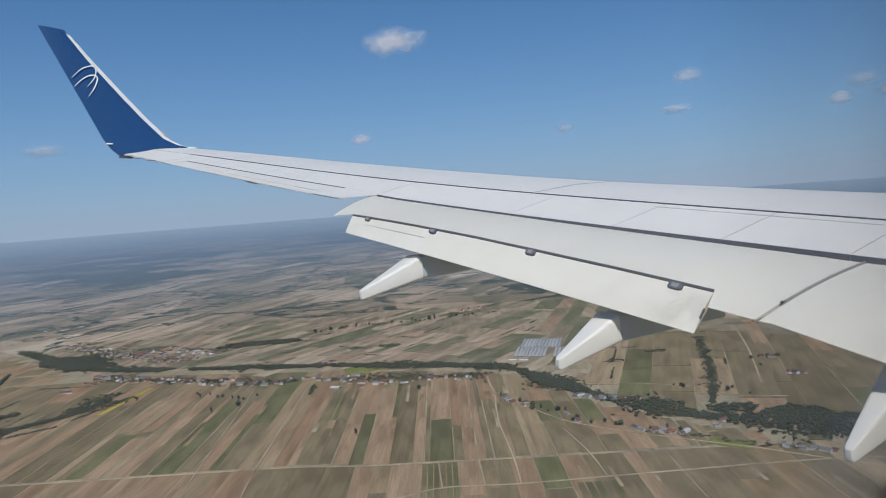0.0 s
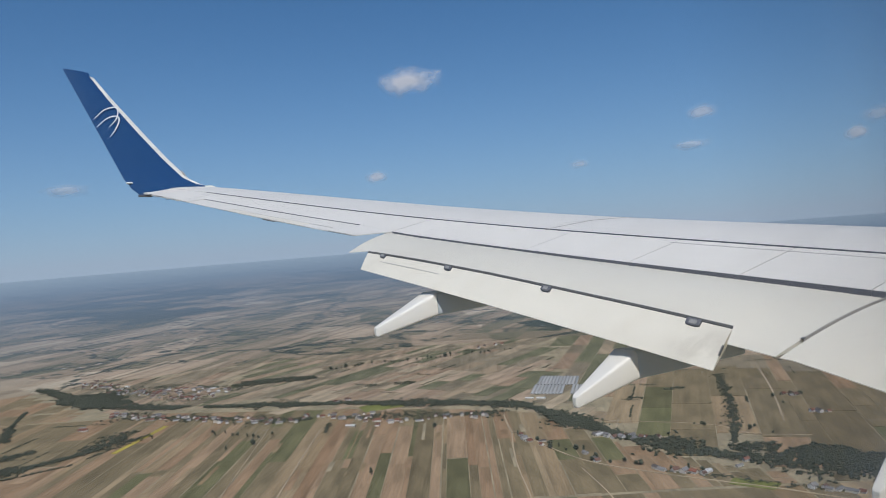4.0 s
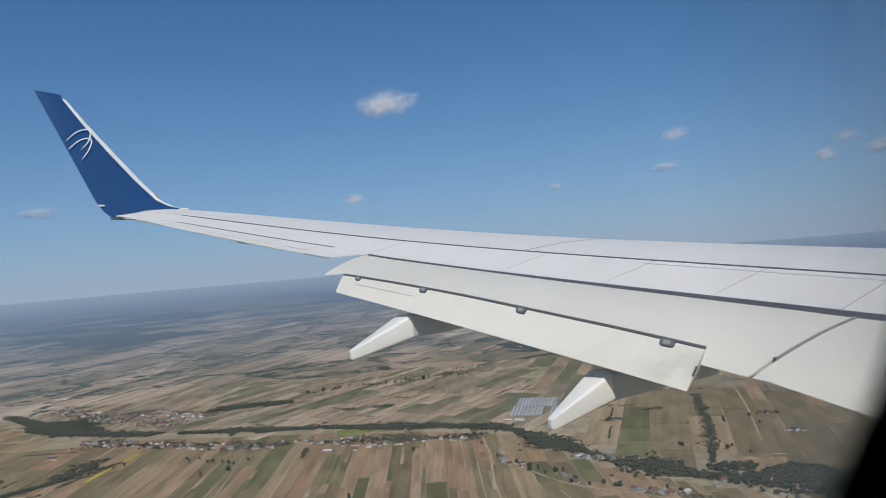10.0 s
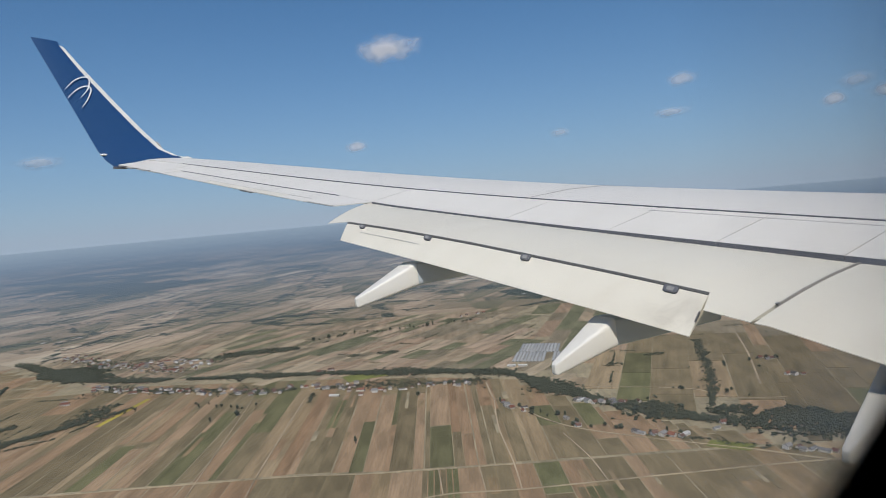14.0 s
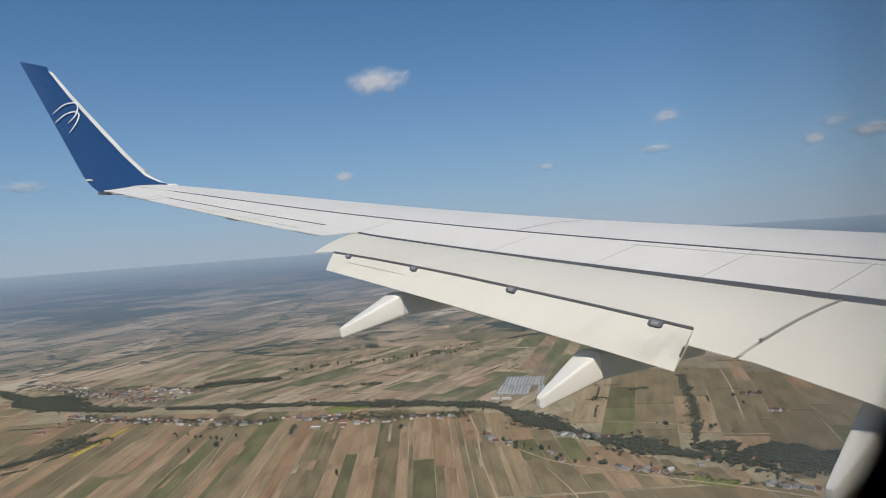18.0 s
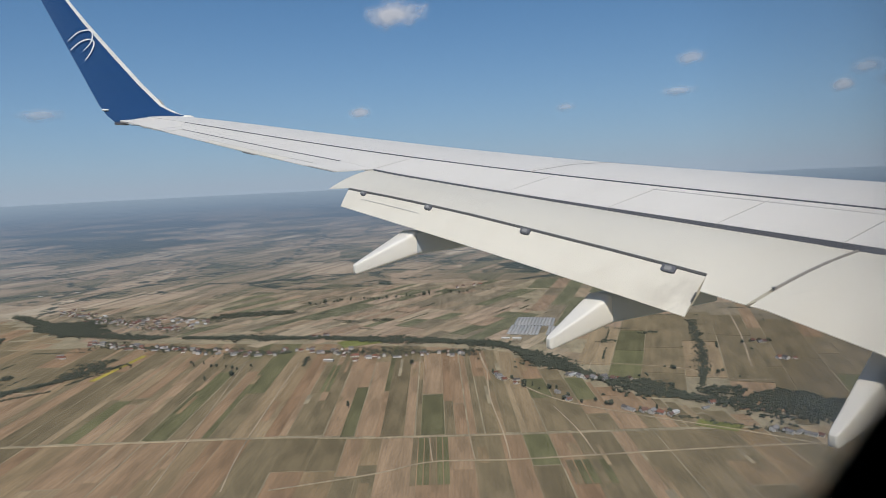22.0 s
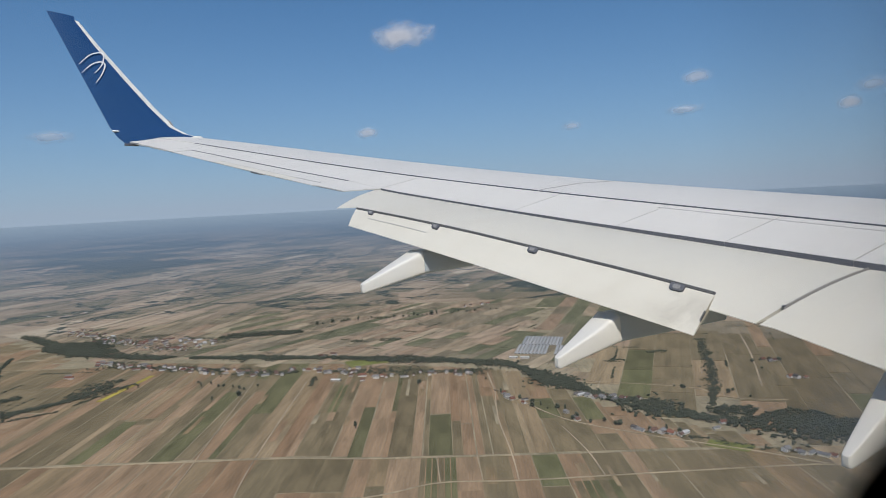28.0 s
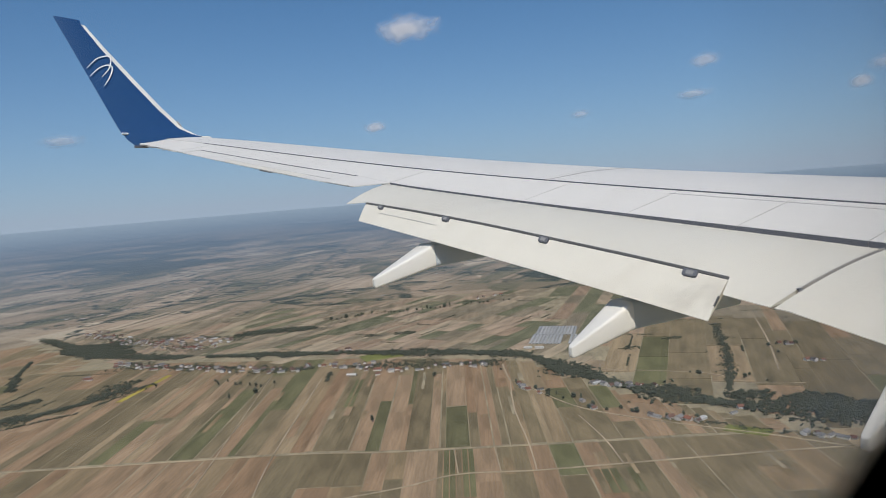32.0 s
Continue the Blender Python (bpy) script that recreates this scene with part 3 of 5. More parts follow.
part("fuselage", mesh_of("fuselage", *barrel(SKIN_R, [-6.0, -3.0, -0.347, 0.413, 3.0, 6.0, 9.0]), M_SKIN, True), airliner, "white painted round fuselage barrel")
part("cabin_lining", mesh_of("cabin_lining", *barrel(SKIN_R - 0.10, [-5.9, -3.0, -0.347, 0.413, 3.0, 6.0, 8.9]), M_LINING, True), cabin, "grey cabin lining")
fl = [(x, y, z) for z in (-1.12, -1.05) for x, y in ((-5.8, -3.2), (8.8, -3.2), (8.8, -0.4), (-5.8, -0.4))]
part("cabin_floor", mesh_of("cabin_floor", fl, [(0, 1, 2, 3), (4, 5, 6, 7), (0, 1, 5, 4), (1, 2, 6, 5), (2, 3, 7, 6), (3, 0, 4, 7)], M_PANEL), cabin, "dark cabin floor")

# ---- the land ----
def land_mat(name, stops, stretch=(1, 1, 1)):
    """Farm soil or crop: tone by piece, broad patches, fine furrows along the strip."""
    m, nt, b = material(name, 0.95, 0.0, 0.1)
    info = nt.nodes.new("ShaderNodeObjectInfo")
    isl = nt.nodes.new("ShaderNodeNewGeometry")
    base = ramp(nt, maths(nt, "FRACT", maths(nt, "ADD", info.outputs["Random"], isl.outputs["Random Per Island"])), stops)
    v = coords(nt, "Object", stretch)
    big = noise_tex(nt, v, 0.012, 5)
    small = noise_tex(nt, v, 0.11, 4)
    tone = maths(nt, "ADD", maths(nt, "MULTIPLY", big, 0.75), maths(nt, "MULTIPLY", small, 0.35))
    fur = noise_tex(nt, coords(nt, "Object", (1.0, 0.03, 1)), 0.35, 2, 0.4)
    tone = maths(nt, "ADD", tone, maths(nt, "MULTIPLY", maths(nt, "SUBTRACT", fur, 0.5), 0.22))
    rows = noise_tex(nt, coords(nt, "Object", (1.0, 0.02, 1)), 0.10, 1, 0.3)
    tone = maths(nt, "ADD", tone, maths(nt, "MULTIPLY", maths(nt, "SUBTRACT", rows, 0.5), 0.30))
    c = mixed(nt, base, ramp(nt, tone, [(0.3, (0.55, 0.57, 0.55)), (0.75, (1.3, 1.27, 1.2))]), 1.0, "MULTIPLY")
    nt.links.new(c, b.inputs["Base Color"])
    return m


M_SOIL = land_mat("bare_soil", [(0, (0.252, 0.168, 0.107)), (0.5, (0.286, 0.199, 0.130)), (1, (0.318, 0.229, 0.153))], stretch=(3, 0.5, 1))
M_STUB = land_mat("stubble", [(0, (0.245, 0.181, 0.111)), (0.5, (0.276, 0.209, 0.134)), (1, (0.310, 0.240, 0.157))], stretch=(3, 0.5, 1))
M_GRASS = land_mat("dry_grass", [(0, (0.172, 0.139, 0.088)), (0.5, (0.196, 0.160, 0.103)), (1, (0.213, 0.171, 0.109))], stretch=(2, 0.7, 1))
M_CROP = land_mat("green_crop", [(0, (0.128, 0.121, 0.070)), (0.5, (0.143, 0.137, 0.078)), (1, (0.158, 0.154, 0.085))], stretch=(2, 0.7, 1))
# paler, greyer copies of the field soils, with distance haze put into the colour
HAZED = (land_mat("hazed_bare_soil", [(0, (0.283, 0.207, 0.148)), (0.5, (0.322, 0.243, 0.178)), (1, (0.36, 0.28, 0.208))], stretch=(3, 0.5, 1)),
       land_mat("hazed_stubble", [(0, (0.288, 0.225, 0.158)), (0.5, (0.328, 0.262, 0.188)), (1, (0.38, 0.312, 0.228))], stretch=(3, 0.5, 1)),
       land_mat("hazed_grass", [(0, (0.19, 0.162, 0.117)), (0.5, (0.22, 0.187, 0.137)), (1, (0.245, 0.207, 0.15))], stretch=(2, 0.7, 1)),
       land_mat("hazed_crop", [(0, (0.135, 0.135, 0.089)), (0.5, (0.154, 0.152, 0.1)), (1, (0.172, 0.172, 0.11))], stretch=(2, 0.7, 1)))
M_BASE = land_mat("farmland", [(0, (0.29, 0.25, 0.175)), (1, (0.32, 0.27, 0.19))])
M_TRACK = land_mat("dirt_track", [(0, (0.34, 0.28, 0.20)), (1, (0.38, 0.31, 0.23))])

def disc(r, z, n=96):
    ring = [(r * math.sin(2 * math.pi * i / n), r * math.cos(2 * math.pi * i / n), z) for i in range(n)]
    return [(0, 0, z)] + ring, [(0, 1 + i, 1 + (i + 1) % n) for i in range(n)]


ground = tagged(new("ground", mesh_of("ground", *disc(3060, 0), M_BASE)), "flat patchwork farmland with dry brown fields", "farmland", kind="structure")

rng = random.Random(7)
BAND = [(-2900, 3080), (-1900, 2760), (-1480, 2400), (-1240, 2190), (-1016, 2100), (-659, 2030), (-389, 1983), (-82, 1899), (112, 1815), (199, 1602), (288, 1469), (420, 1327), (507, 1276), (617, 1208), (900, 1080), (1500, 850)]


def band_y(x):
    return float(np.interp(x, [p[0] for p in BAND], [p[1] for p in BAND]))




def field(quad, mat, z, az=0.0):
    """One field: a thin slab of earth over the ground."""
    cx, cy = sum(p[0] for p in quad) / 4, sum(p[1] for p in quad) / 4
    c, s = math.cos(radians(az)), math.sin(radians(az))
    flat = [((x - cx) * c - (y - cy) * s, (x - cx) * s + (y - cy) * c) for x, y in quad]
    v = [(x, y, 0) for x, y in flat] + [(x, y, z) for x, y in flat]
    me = bpy.data.meshes.new("field")
    me.from_pydata(v, [], [(4, 5, 6, 7), (0, 1, 5, 4), (1, 2, 6, 5), (2, 3, 7, 6), (3, 0, 4, 7)])
    me.materials.append(mat)
    ob = new("field", me)
    ob.location = (cx, cy, 0.02)
    ob.rotation_euler = (0, 0, -radians(az))
    ob.parent = ground
    return ob


far_fields = {}


def far_field(quad, mat, z):
    vs, fs = far_fields.setdefault(mat.name, ([], []))
    k = len(vs)
    vs += [(x, y, z) for x, y in quad]
    fs.append((k, k + 1, k + 2, k + 3))


def pick(weights, kinds=None):
    return rng.choices(kinds or (M_SOIL, M_STUB, M_GRASS, M_CROP), weights)[0]


def strips(u0, u1, v0, v1, az, wid, length, inside, z, weights, near, gap=1.6):
    """Long narrow fields side by side; v runs along az degrees clockwise from +y."""
    s, c = math.sin(radians(az)), math.cos(radians(az))
    def at(u, v):
        return (u * c + v * s, -u * s + v * c)
    u = u0
    while u < u1:
        w = rng.uniform(*wid)
        v = v0 + rng.uniform(-0.3, 0) * length[0]
        while v < v1:
            ln = rng.uniform(*length)
            mid = at(u + w / 2, v + ln / 2)
            if inside(*mid):
                j = rng.uniform(-2, 2)
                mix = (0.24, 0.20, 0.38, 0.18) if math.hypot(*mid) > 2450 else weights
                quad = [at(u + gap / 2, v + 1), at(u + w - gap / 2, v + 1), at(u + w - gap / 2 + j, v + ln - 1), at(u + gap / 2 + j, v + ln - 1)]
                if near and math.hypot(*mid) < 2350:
                    field(quad, pick(mix, HAZED if mid[0] < 330 or mid[1] > 2150 else None), z + rng.uniform(0, 0.12), az)
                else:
                    far_field(quad, pick(mix, HAZED), z + rng.uniform(0, 0.12))
            v += ln
        u += w


# strips on the near side of the wooded stream, in two rows split by a dirt track
def split_y(x):
    return float(np.interp(x, [-1500, -330, -200, -60, 300, 700], [1216, 1219, 1200, 1195, 1190, 1180]))


def near_row(x0, x1, low, high, wid, weights, cut=0.5):
    x = x0
    while x < x1:
        w = rng.uniform(*wid)
        lo, hi = low(x + w / 2), high(x + w / 2)
        if hi - lo > 40:
            marks = [lo]
            while rng.random() < cut and len(marks) < 3:
                marks.append(lo + (hi - lo) * rng.uniform(0.25, 0.8))
            marks = sorted(marks) + [hi]
            for a, b in zip(marks, marks[1:]):
                if b - a > 25:
                    g0, g1 = rng.choice((0.0, 0.3, 1.2, 2.6)), rng.choice((0.0, 0.6, 1.8, 3.2))
                    ka, kb = 0.035 * (1700 - a), 0.035 * (1700 - b)
                    field([(x + ka + g0, a + g1), (x + w + ka - 0.3, a + g1), (x + w + kb - 0.3, b - 0.3), (x + kb + g0, b - 0.3)], pick((0.34, 0.17, 0.38, 0.11) if x < -480 else weights if x < 140 else (0.28, 0.13, 0.52, 0.07)), 0.2 + rng.uniform(0, 0.12))
        x += w


near_row(-1000, 620, lambda x: split_y(x) + 5, lambda x: band_y(x) - 48, (10, 44), (0.46, 0.23, 0.28, 0.03))
near_row(-900, 640, lambda x: 760, lambda x: split_y(x) - 5, (20, 70), (0.42, 0.22, 0.33, 0.03))
near_row(-2000, -1000, lambda x: 1216, lambda x: 1560, (22, 70), (0.28, 0.18, 0.40, 0.14))
near_row(-2300, -1000, lambda x: 1566, lambda x: min(2010, band_y(x) - 48), (26, 80), (0.32, 0.26, 0.30, 0.12))
near_row(-2500, -1250, lambda x: 2016, lambda x: band_y(x) - 60, (30, 90), (0.30, 0.26, 0.30, 0.14), 0.7)
# beyond the stream
strips(-2700, 400, 900, 3100, 32, (18, 58), (90, 270), lambda x, y: y > band_y(x) + 22 and math.hypot(x, y) < 3030 and -900 < x < 250, 0.35, (0.30, 0.26, 0.28, 0.16), True)
strips(-900, 1400, 700, 3200, 16, (34, 95), (160, 430), lambda x, y: y > band_y(x) + 40 and x >= 250 and math.hypot(x, y) < 3030 and x < 1500, 0.5, (0.34, 0.10, 0.38, 0.18), True)
strips(-3200, 0, 700, 3200, 15, (22, 80), (120, 480), lambda x, y: y > band_y(x) + 30 and x <= -900 and math.hypot(x, y) < 3030, 0.65, (0.3, 0.28, 0.27, 0.15), False)
# single fields that stand out: a fresh meadow beside the houses, striped crops, pale stubble corners
M_MEADOW = land_mat("fresh_meadow", [(0, (0.165, 0.18, 0.065)), (1, (0.19, 0.20, 0.075))], stretch=(2, 0.7, 1))
field([(392, 1204), (452, 1165), (474, 1190), (410, 1232)], M_MEADOW, 0.62, 20)
field([(-330, 1880), (-215, 1925), (-250, 1990), (-360, 1950)], M_MEADOW, 0.7, 32)
M_MUSTARD = land_mat("flowering_mustard", [(0, (0.36, 0.30, 0.07)), (1, (0.40, 0.33, 0.08))], stretch=(2, 0.5, 1))
field([(-905, 1640), (-890, 1640), (-868, 1880), (-882, 1880)], M_MUSTARD, 0.66, 4)


def striped(x0, x1, y0, y1, n, slant):
    """A dark crop cut by narrow pale lanes."""
    w = (x1 - x0) / n
    for i in range(n):
        a, b = x0 + i * w + 0.9, x0 + (i + 1) * w - 0.9
        field([(a, y0), (b, y0), (b + slant, y1), (a + slant, y1)], M_CROP if i % 3 else M_GRASS, 0.50)


striped(-92, -30, 1000, 1190, 6, -6)
striped(-330, -285, 1480, 1700, 4, -8)
striped(150, 215, 985, 1072, 5, -3)
for _ in range(46):
    # narrow unmown headlands and half-worked strips laid across the longer ones
    x, y = rng.uniform(-820, 560), rng.uniform(830, 1640)
    if y > band_y(x) - 130 or abs(y - split_y(x)) < 40:
        continue
    w, h = rng.uniform(5, 16), rng.uniform(40, 150)
    if y < split_y(x) < y + h:
        continue
    k = 0.035 * h
    field([(x, y), (x + w, y), (x + w - k, y + h), (x - k, y + h)], rng.choice((M_STUB, M_BASE, M_GRASS, M_SOIL)), 0.46 + rng.uniform(0, 0.05))
for key, (vs, fs) in far_fields.items():
    me = bpy.data.meshes.new("far_fields")
    me.from_pydata(vs, [], fs)
    me.materials.append(bpy.data.materials[key])
    tagged(new("far_fields", me), "distant narrow strip fields in brown and green", "fields", kind="stuff")

# ---- distance: the land beyond, rising to the horizon ----
def distance_material():
    m = bpy.data.materials.new("distant_land")
    m.use_nodes = True
    nt = m.node_tree
    b = nt.nodes["Principled BSDF"]
    b.inputs["Roughness"].default_value = 1.0
    b.inputs["Specular IOR Level"].default_value = 0.0
    geo = nt.nodes.new("ShaderNodeNewGeometry")
    sep = nt.nodes.new("ShaderNodeSeparateXYZ")
    nt.links.new(geo.outputs["Position"], sep.inputs[0])
    k = maths(nt, "DIVIDE", 450.0, maths(nt, "SUBTRACT", 450.0, sep.outputs[2]))
    com = nt.nodes.new("ShaderNodeCombineXYZ")
    nt.links.new(maths(nt, "MULTIPLY", sep.outputs[0], k), com.inputs[0])
    nt.links.new(maths(nt, "MULTIPLY", sep.outputs[1], k), com.inputs[1])
    # blocks of land, each with its own lie of strips
    wob = node(nt, "ShaderNodeTexNoise", Scale=0.0016, Detail=3.0)
    nt.links.new(com.outputs[0], wob.inputs["Vector"])
    bent = node(nt, "ShaderNodeVectorMath")
    bent.operation = "MULTIPLY_ADD"
    nt.links.new(wob.outputs["Color"], bent.inputs[0])
    bent.inputs[1].default_value = (260, 260, 0)
    nt.links.new(com.outputs[0], bent.inputs[2])
    block = node(nt, "ShaderNodeTexVoronoi", Scale=1 / 900)
    nt.links.new(bent.outputs[0], block.inputs["Vector"])
    tint = nt.nodes.new("ShaderNodeSeparateColor")
    nt.links.new(block.outputs["Color"], tint.inputs[0])
    rot = nt.nodes.new("ShaderNodeVectorRotate")
    rot.rotation_type = "Z_AXIS"
    nt.links.new(com.outputs[0], rot.inputs["Vector"])
    nt.links.new(maths(nt, "ADD", maths(nt, "MULTIPLY", tint.outputs[0], 0.75), 0.15), rot.inputs["Angle"])

    def strip_tone(wid, ln, mortar):
        br = nt.nodes.new("ShaderNodeTexBrick")
        br.offset, br.offset_frequency, br.squash, br.squash_frequency = 0.37, 3, 0.55, 2
        br.inputs["Color1"].default_value, br.inputs["Color2"].default_value = (0, 0, 0, 1), (1, 1, 1, 1)
        br.inputs["Mortar"].default_value = (0.9, 0.9, 0.9, 1)
        br.inputs["Scale"].default_value = 1.0
        br.inputs["Mortar Size"].default_value = mortar
        br.inputs["Brick Width"].default_value, br.inputs["Row Height"].default_value = wid, ln
        nt.links.new(rot.outputs[0], br.inputs["Vector"])
        return br.outputs["Color"]

    size = ramp(nt, tint.outputs[1], [(0.5, (0, 0, 0)), (0.52, (1, 1, 1))])
    tone = mixed(nt, strip_tone(52, 380, 2.5), strip_tone(150, 310, 2.5), size)
    tone = maths(nt, "ADD", maths(nt, "MULTIPLY", tone, 0.8), maths(nt, "MULTIPLY", tint.outputs[2], 0.2))
    # larger holdings, each worked in one tone
    hold = node(nt, "ShaderNodeTexVoronoi", Scale=1 / 300, Randomness=0.75)
    hmap = nt.nodes.new("ShaderNodeMapping")
    hmap.inputs["Rotation"].default_value, hmap.inputs["Scale"].default_value = (0, 0, 0.55), (1.0, 0.42, 1.0)
    nt.links.new(com.outputs[0], hmap.inputs["Vector"])
    nt.links.new(hmap.outputs[0], hold.inputs["Vector"])
    held = nt.nodes.new("ShaderNodeSeparateColor")
    nt.links.new(hold.outputs["Color"], held.inputs[0])
    tone = maths(nt, "ADD", maths(nt, "MULTIPLY", tone, 0.55), maths(nt, "MULTIPLY", held.outputs[0], 0.45))
    # field tones, paled and greyed to carry part of the haze
    fieldc = ramp(nt, tone, [(0.05, (0.105, 0.112, 0.078)), (0.27, (0.150, 0.144, 0.100)), (0.45, (0.218, 0.184, 0.132)), (0.6, (0.310, 0.242, 0.178)), (0.75, (0.365, 0.295, 0.218)), (0.95, (0.48, 0.41, 0.315))])
    far = nt.nodes.new("ShaderNodeVectorMath")
    far.operation = "LENGTH"
    nt.links.new(com.outputs[0], far.inputs[0])
    # woods grow larger and closer with distance; ragged at the edge
    big = noise_tex(nt, com.outputs[0], 0.00042, 7, 0.62)
    more = maths(nt, "MULTIPLY", maths(nt, "MINIMUM", maths(nt, "DIVIDE", maths(nt, "SUBTRACT", far.outputs["Value"], 7000.0), 9000.0), 1.0), 0.075)
    wood = ramp(nt, maths(nt, "ADD", big, more), [(0.548, (0, 0, 0)), (0.556, (1, 1, 1))])
    small = noise_tex(nt, com.outputs[0], 0.0042, 5, 0.7)
    copse = ramp(nt, small, [(0.615, (0, 0, 0)), (0.625, (1, 1, 1))])
    # hedges and avenues along some of the blocks' edges
    rim_d = node(nt, "ShaderNodeTexVoronoi", Scale=1 / 900)
    rim_d.feature = "DISTANCE_TO_EDGE"
    nt.links.new(bent.outputs[0], rim_d.inputs["Vector"])
    hedge = maths(nt, "MULTIPLY", ramp(nt, rim_d.outputs["Distance"], [(0.018, (1, 1, 1)), (0.026, (0, 0, 0))]), ramp(nt, noise_tex(nt, com.outputs[0], 0.009, 4, 0.7), [(0.47, (0, 0, 0)), (0.52, (1, 1, 1))]))
    # farmsteads: gardens and small roofs, gathered in hamlets
    here = ramp(nt, noise_tex(nt, com.outputs[0], 0.0017, 3), [(0.53, (0, 0, 0)), (0.56, (1, 1, 1))])
    garden = maths(nt, "MULTIPLY", here, ramp(nt, noise_tex(nt, com.outputs[0], 0.021, 4, 0.7), [(0.50, (0, 0, 0)), (0.56, (1, 1, 1))]))
    farm = node(nt, "ShaderNodeTexVoronoi", Scale=1 / 75)
    nt.links.new(com.outputs[0], farm.inputs["Vector"])
    roofs = nt.nodes.new("ShaderNodeSeparateColor")
    nt.links.new(farm.outputs["Color"], roofs.inputs[0])
    spots = maths(nt, "MULTIPLY", ramp(nt, farm.outputs["Distance"], [(0.11, (1, 1, 1)), (0.15, (0, 0, 0))]), ramp(nt, roofs.outputs[0], [(0.5, (0, 0, 0)), (0.52, (1, 1, 1))]))
    broad = noise_tex(nt, com.outputs[0], 0.0011, 3)
    c = mixed(nt, fieldc, ramp(nt, broad, [(0.3, (0.72, 0.76, 0.74)), (0.7, (1.15, 1.1, 1.07))]), 1.0, "MULTIPLY")
    grain = noise_tex(nt, com.outputs[0], 0.02, 5, 0.75)
    c = mixed(nt, c, ramp(nt, grain, [(0.3, (0.84, 0.85, 0.85)), (0.7, (1.13, 1.12, 1.10))]), 1.0, "MULTIPLY")
    trees = maths(nt, "MAXIMUM", maths(nt, "MAXIMUM", wood, copse), maths(nt, "MAXIMUM", hedge, garden))
    c = mixed(nt, c, ramp(nt, grain, [(0.3, (0.042, 0.056, 0.048)), (0.7, (0.066, 0.078, 0.060))]), maths(nt, "MULTIPLY", trees, 0.93))
    c = mixed(nt, c, ramp(nt, roofs.outputs[1], [(0.4, (0.50, 0.48, 0.45)), (0.6, (0.26, 0.15, 0.11))], "CONSTANT"), maths(nt, "MULTIPLY", spots, here))
    nt.links.new(c, b.inputs["Base Color"])
    # haze of the air in between, painted as a bluish glow by true distance
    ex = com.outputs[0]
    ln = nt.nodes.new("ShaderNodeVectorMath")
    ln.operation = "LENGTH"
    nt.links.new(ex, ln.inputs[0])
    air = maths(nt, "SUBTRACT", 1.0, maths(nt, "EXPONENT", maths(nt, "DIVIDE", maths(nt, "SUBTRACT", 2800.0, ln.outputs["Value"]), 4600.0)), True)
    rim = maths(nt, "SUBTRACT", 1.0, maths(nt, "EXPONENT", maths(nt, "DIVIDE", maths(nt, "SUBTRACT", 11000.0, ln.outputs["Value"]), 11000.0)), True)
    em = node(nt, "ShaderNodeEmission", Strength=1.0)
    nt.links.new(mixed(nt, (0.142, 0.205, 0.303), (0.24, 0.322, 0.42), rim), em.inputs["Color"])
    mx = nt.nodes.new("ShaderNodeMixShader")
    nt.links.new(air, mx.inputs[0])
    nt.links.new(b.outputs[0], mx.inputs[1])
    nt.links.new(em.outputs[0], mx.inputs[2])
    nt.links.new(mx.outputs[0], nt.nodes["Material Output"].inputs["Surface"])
    return m


def bowl():
    n, verts, faces = 160, [], []
    prof = [(2980, -0.5), (3150, 10), (3400, 45), (3700, 110), (4050, 200), (4400, 290), (4700, 360), (4850, 391.5)]
    for r, z in prof:
        for i in range(n):
            a = 2 * math.pi * i / n
            verts.append((r * math.sin(a), r * math.cos(a), z))
    for k in range(len(prof) - 1):
        for i in range(n):
            j = (i + 1) % n
            faces.append((k * n + i, k * n + j, (k + 1) * n + j, (k + 1) * n + i))
    return verts, faces


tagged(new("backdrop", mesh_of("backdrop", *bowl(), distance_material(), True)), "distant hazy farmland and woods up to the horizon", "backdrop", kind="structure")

# ---- tracks and roads ----
def track(pts, width, z, mat, name="dirt_track", label="pale dirt farm track between fields"):
    vs, fs = [], []
    for i, p in enumerate(pts):
        a, b = Vector(pts[max(0, i - 1)]), Vector(pts[min(len(pts) - 1, i + 1)])
        d = (b - a).normalized()
        s = Vector((-d.y, d.x)) * width / 2
        for q, h in ((Vector(p) + s, z), (Vector(p) - s, z)):
            vs.append((q.x, q.y, h))
        if i:
            k = 2 * i
            fs.append((k - 2, k - 1, k + 1, k))
    n = len(vs)
    vs += [(x, y, 0.05) for x, y, _ in vs]
    fs += [(0, 1, n + 1, n)] + [(2 * i, 2 * i + 2, n + 2 * i + 2, n + 2 * i) for i in range(n // 2 - 1)] + [(2 * i + 1, 2 * i + 3, n + 2 * i + 3, n + 2 * i + 1) for i in range(n // 2 - 1)]
    return tagged(new(name, mesh_of(name, vs, fs, mat)), label, "track", kind="structure")


def curve_pts(pts, n=8):
    out = []
    for i in range(len(pts) - 1):
        p0, p1, p2, p3 = [Vector(pts[min(max(j, 0), len(pts) - 1)]) for j in (i - 1, i, i + 1, i + 2)]
        for k in range(n):
            s = k / n
            out.append(tuple(0.5 * ((2 * p1) + (p2 - p0) * s + (2 * p0 - 5 * p1 + 4 * p2 - p3) * s * s + (3 * p1 - p0 - 3 * p2 + p3) * s ** 3)))
    return out + [tuple(pts[-1])]


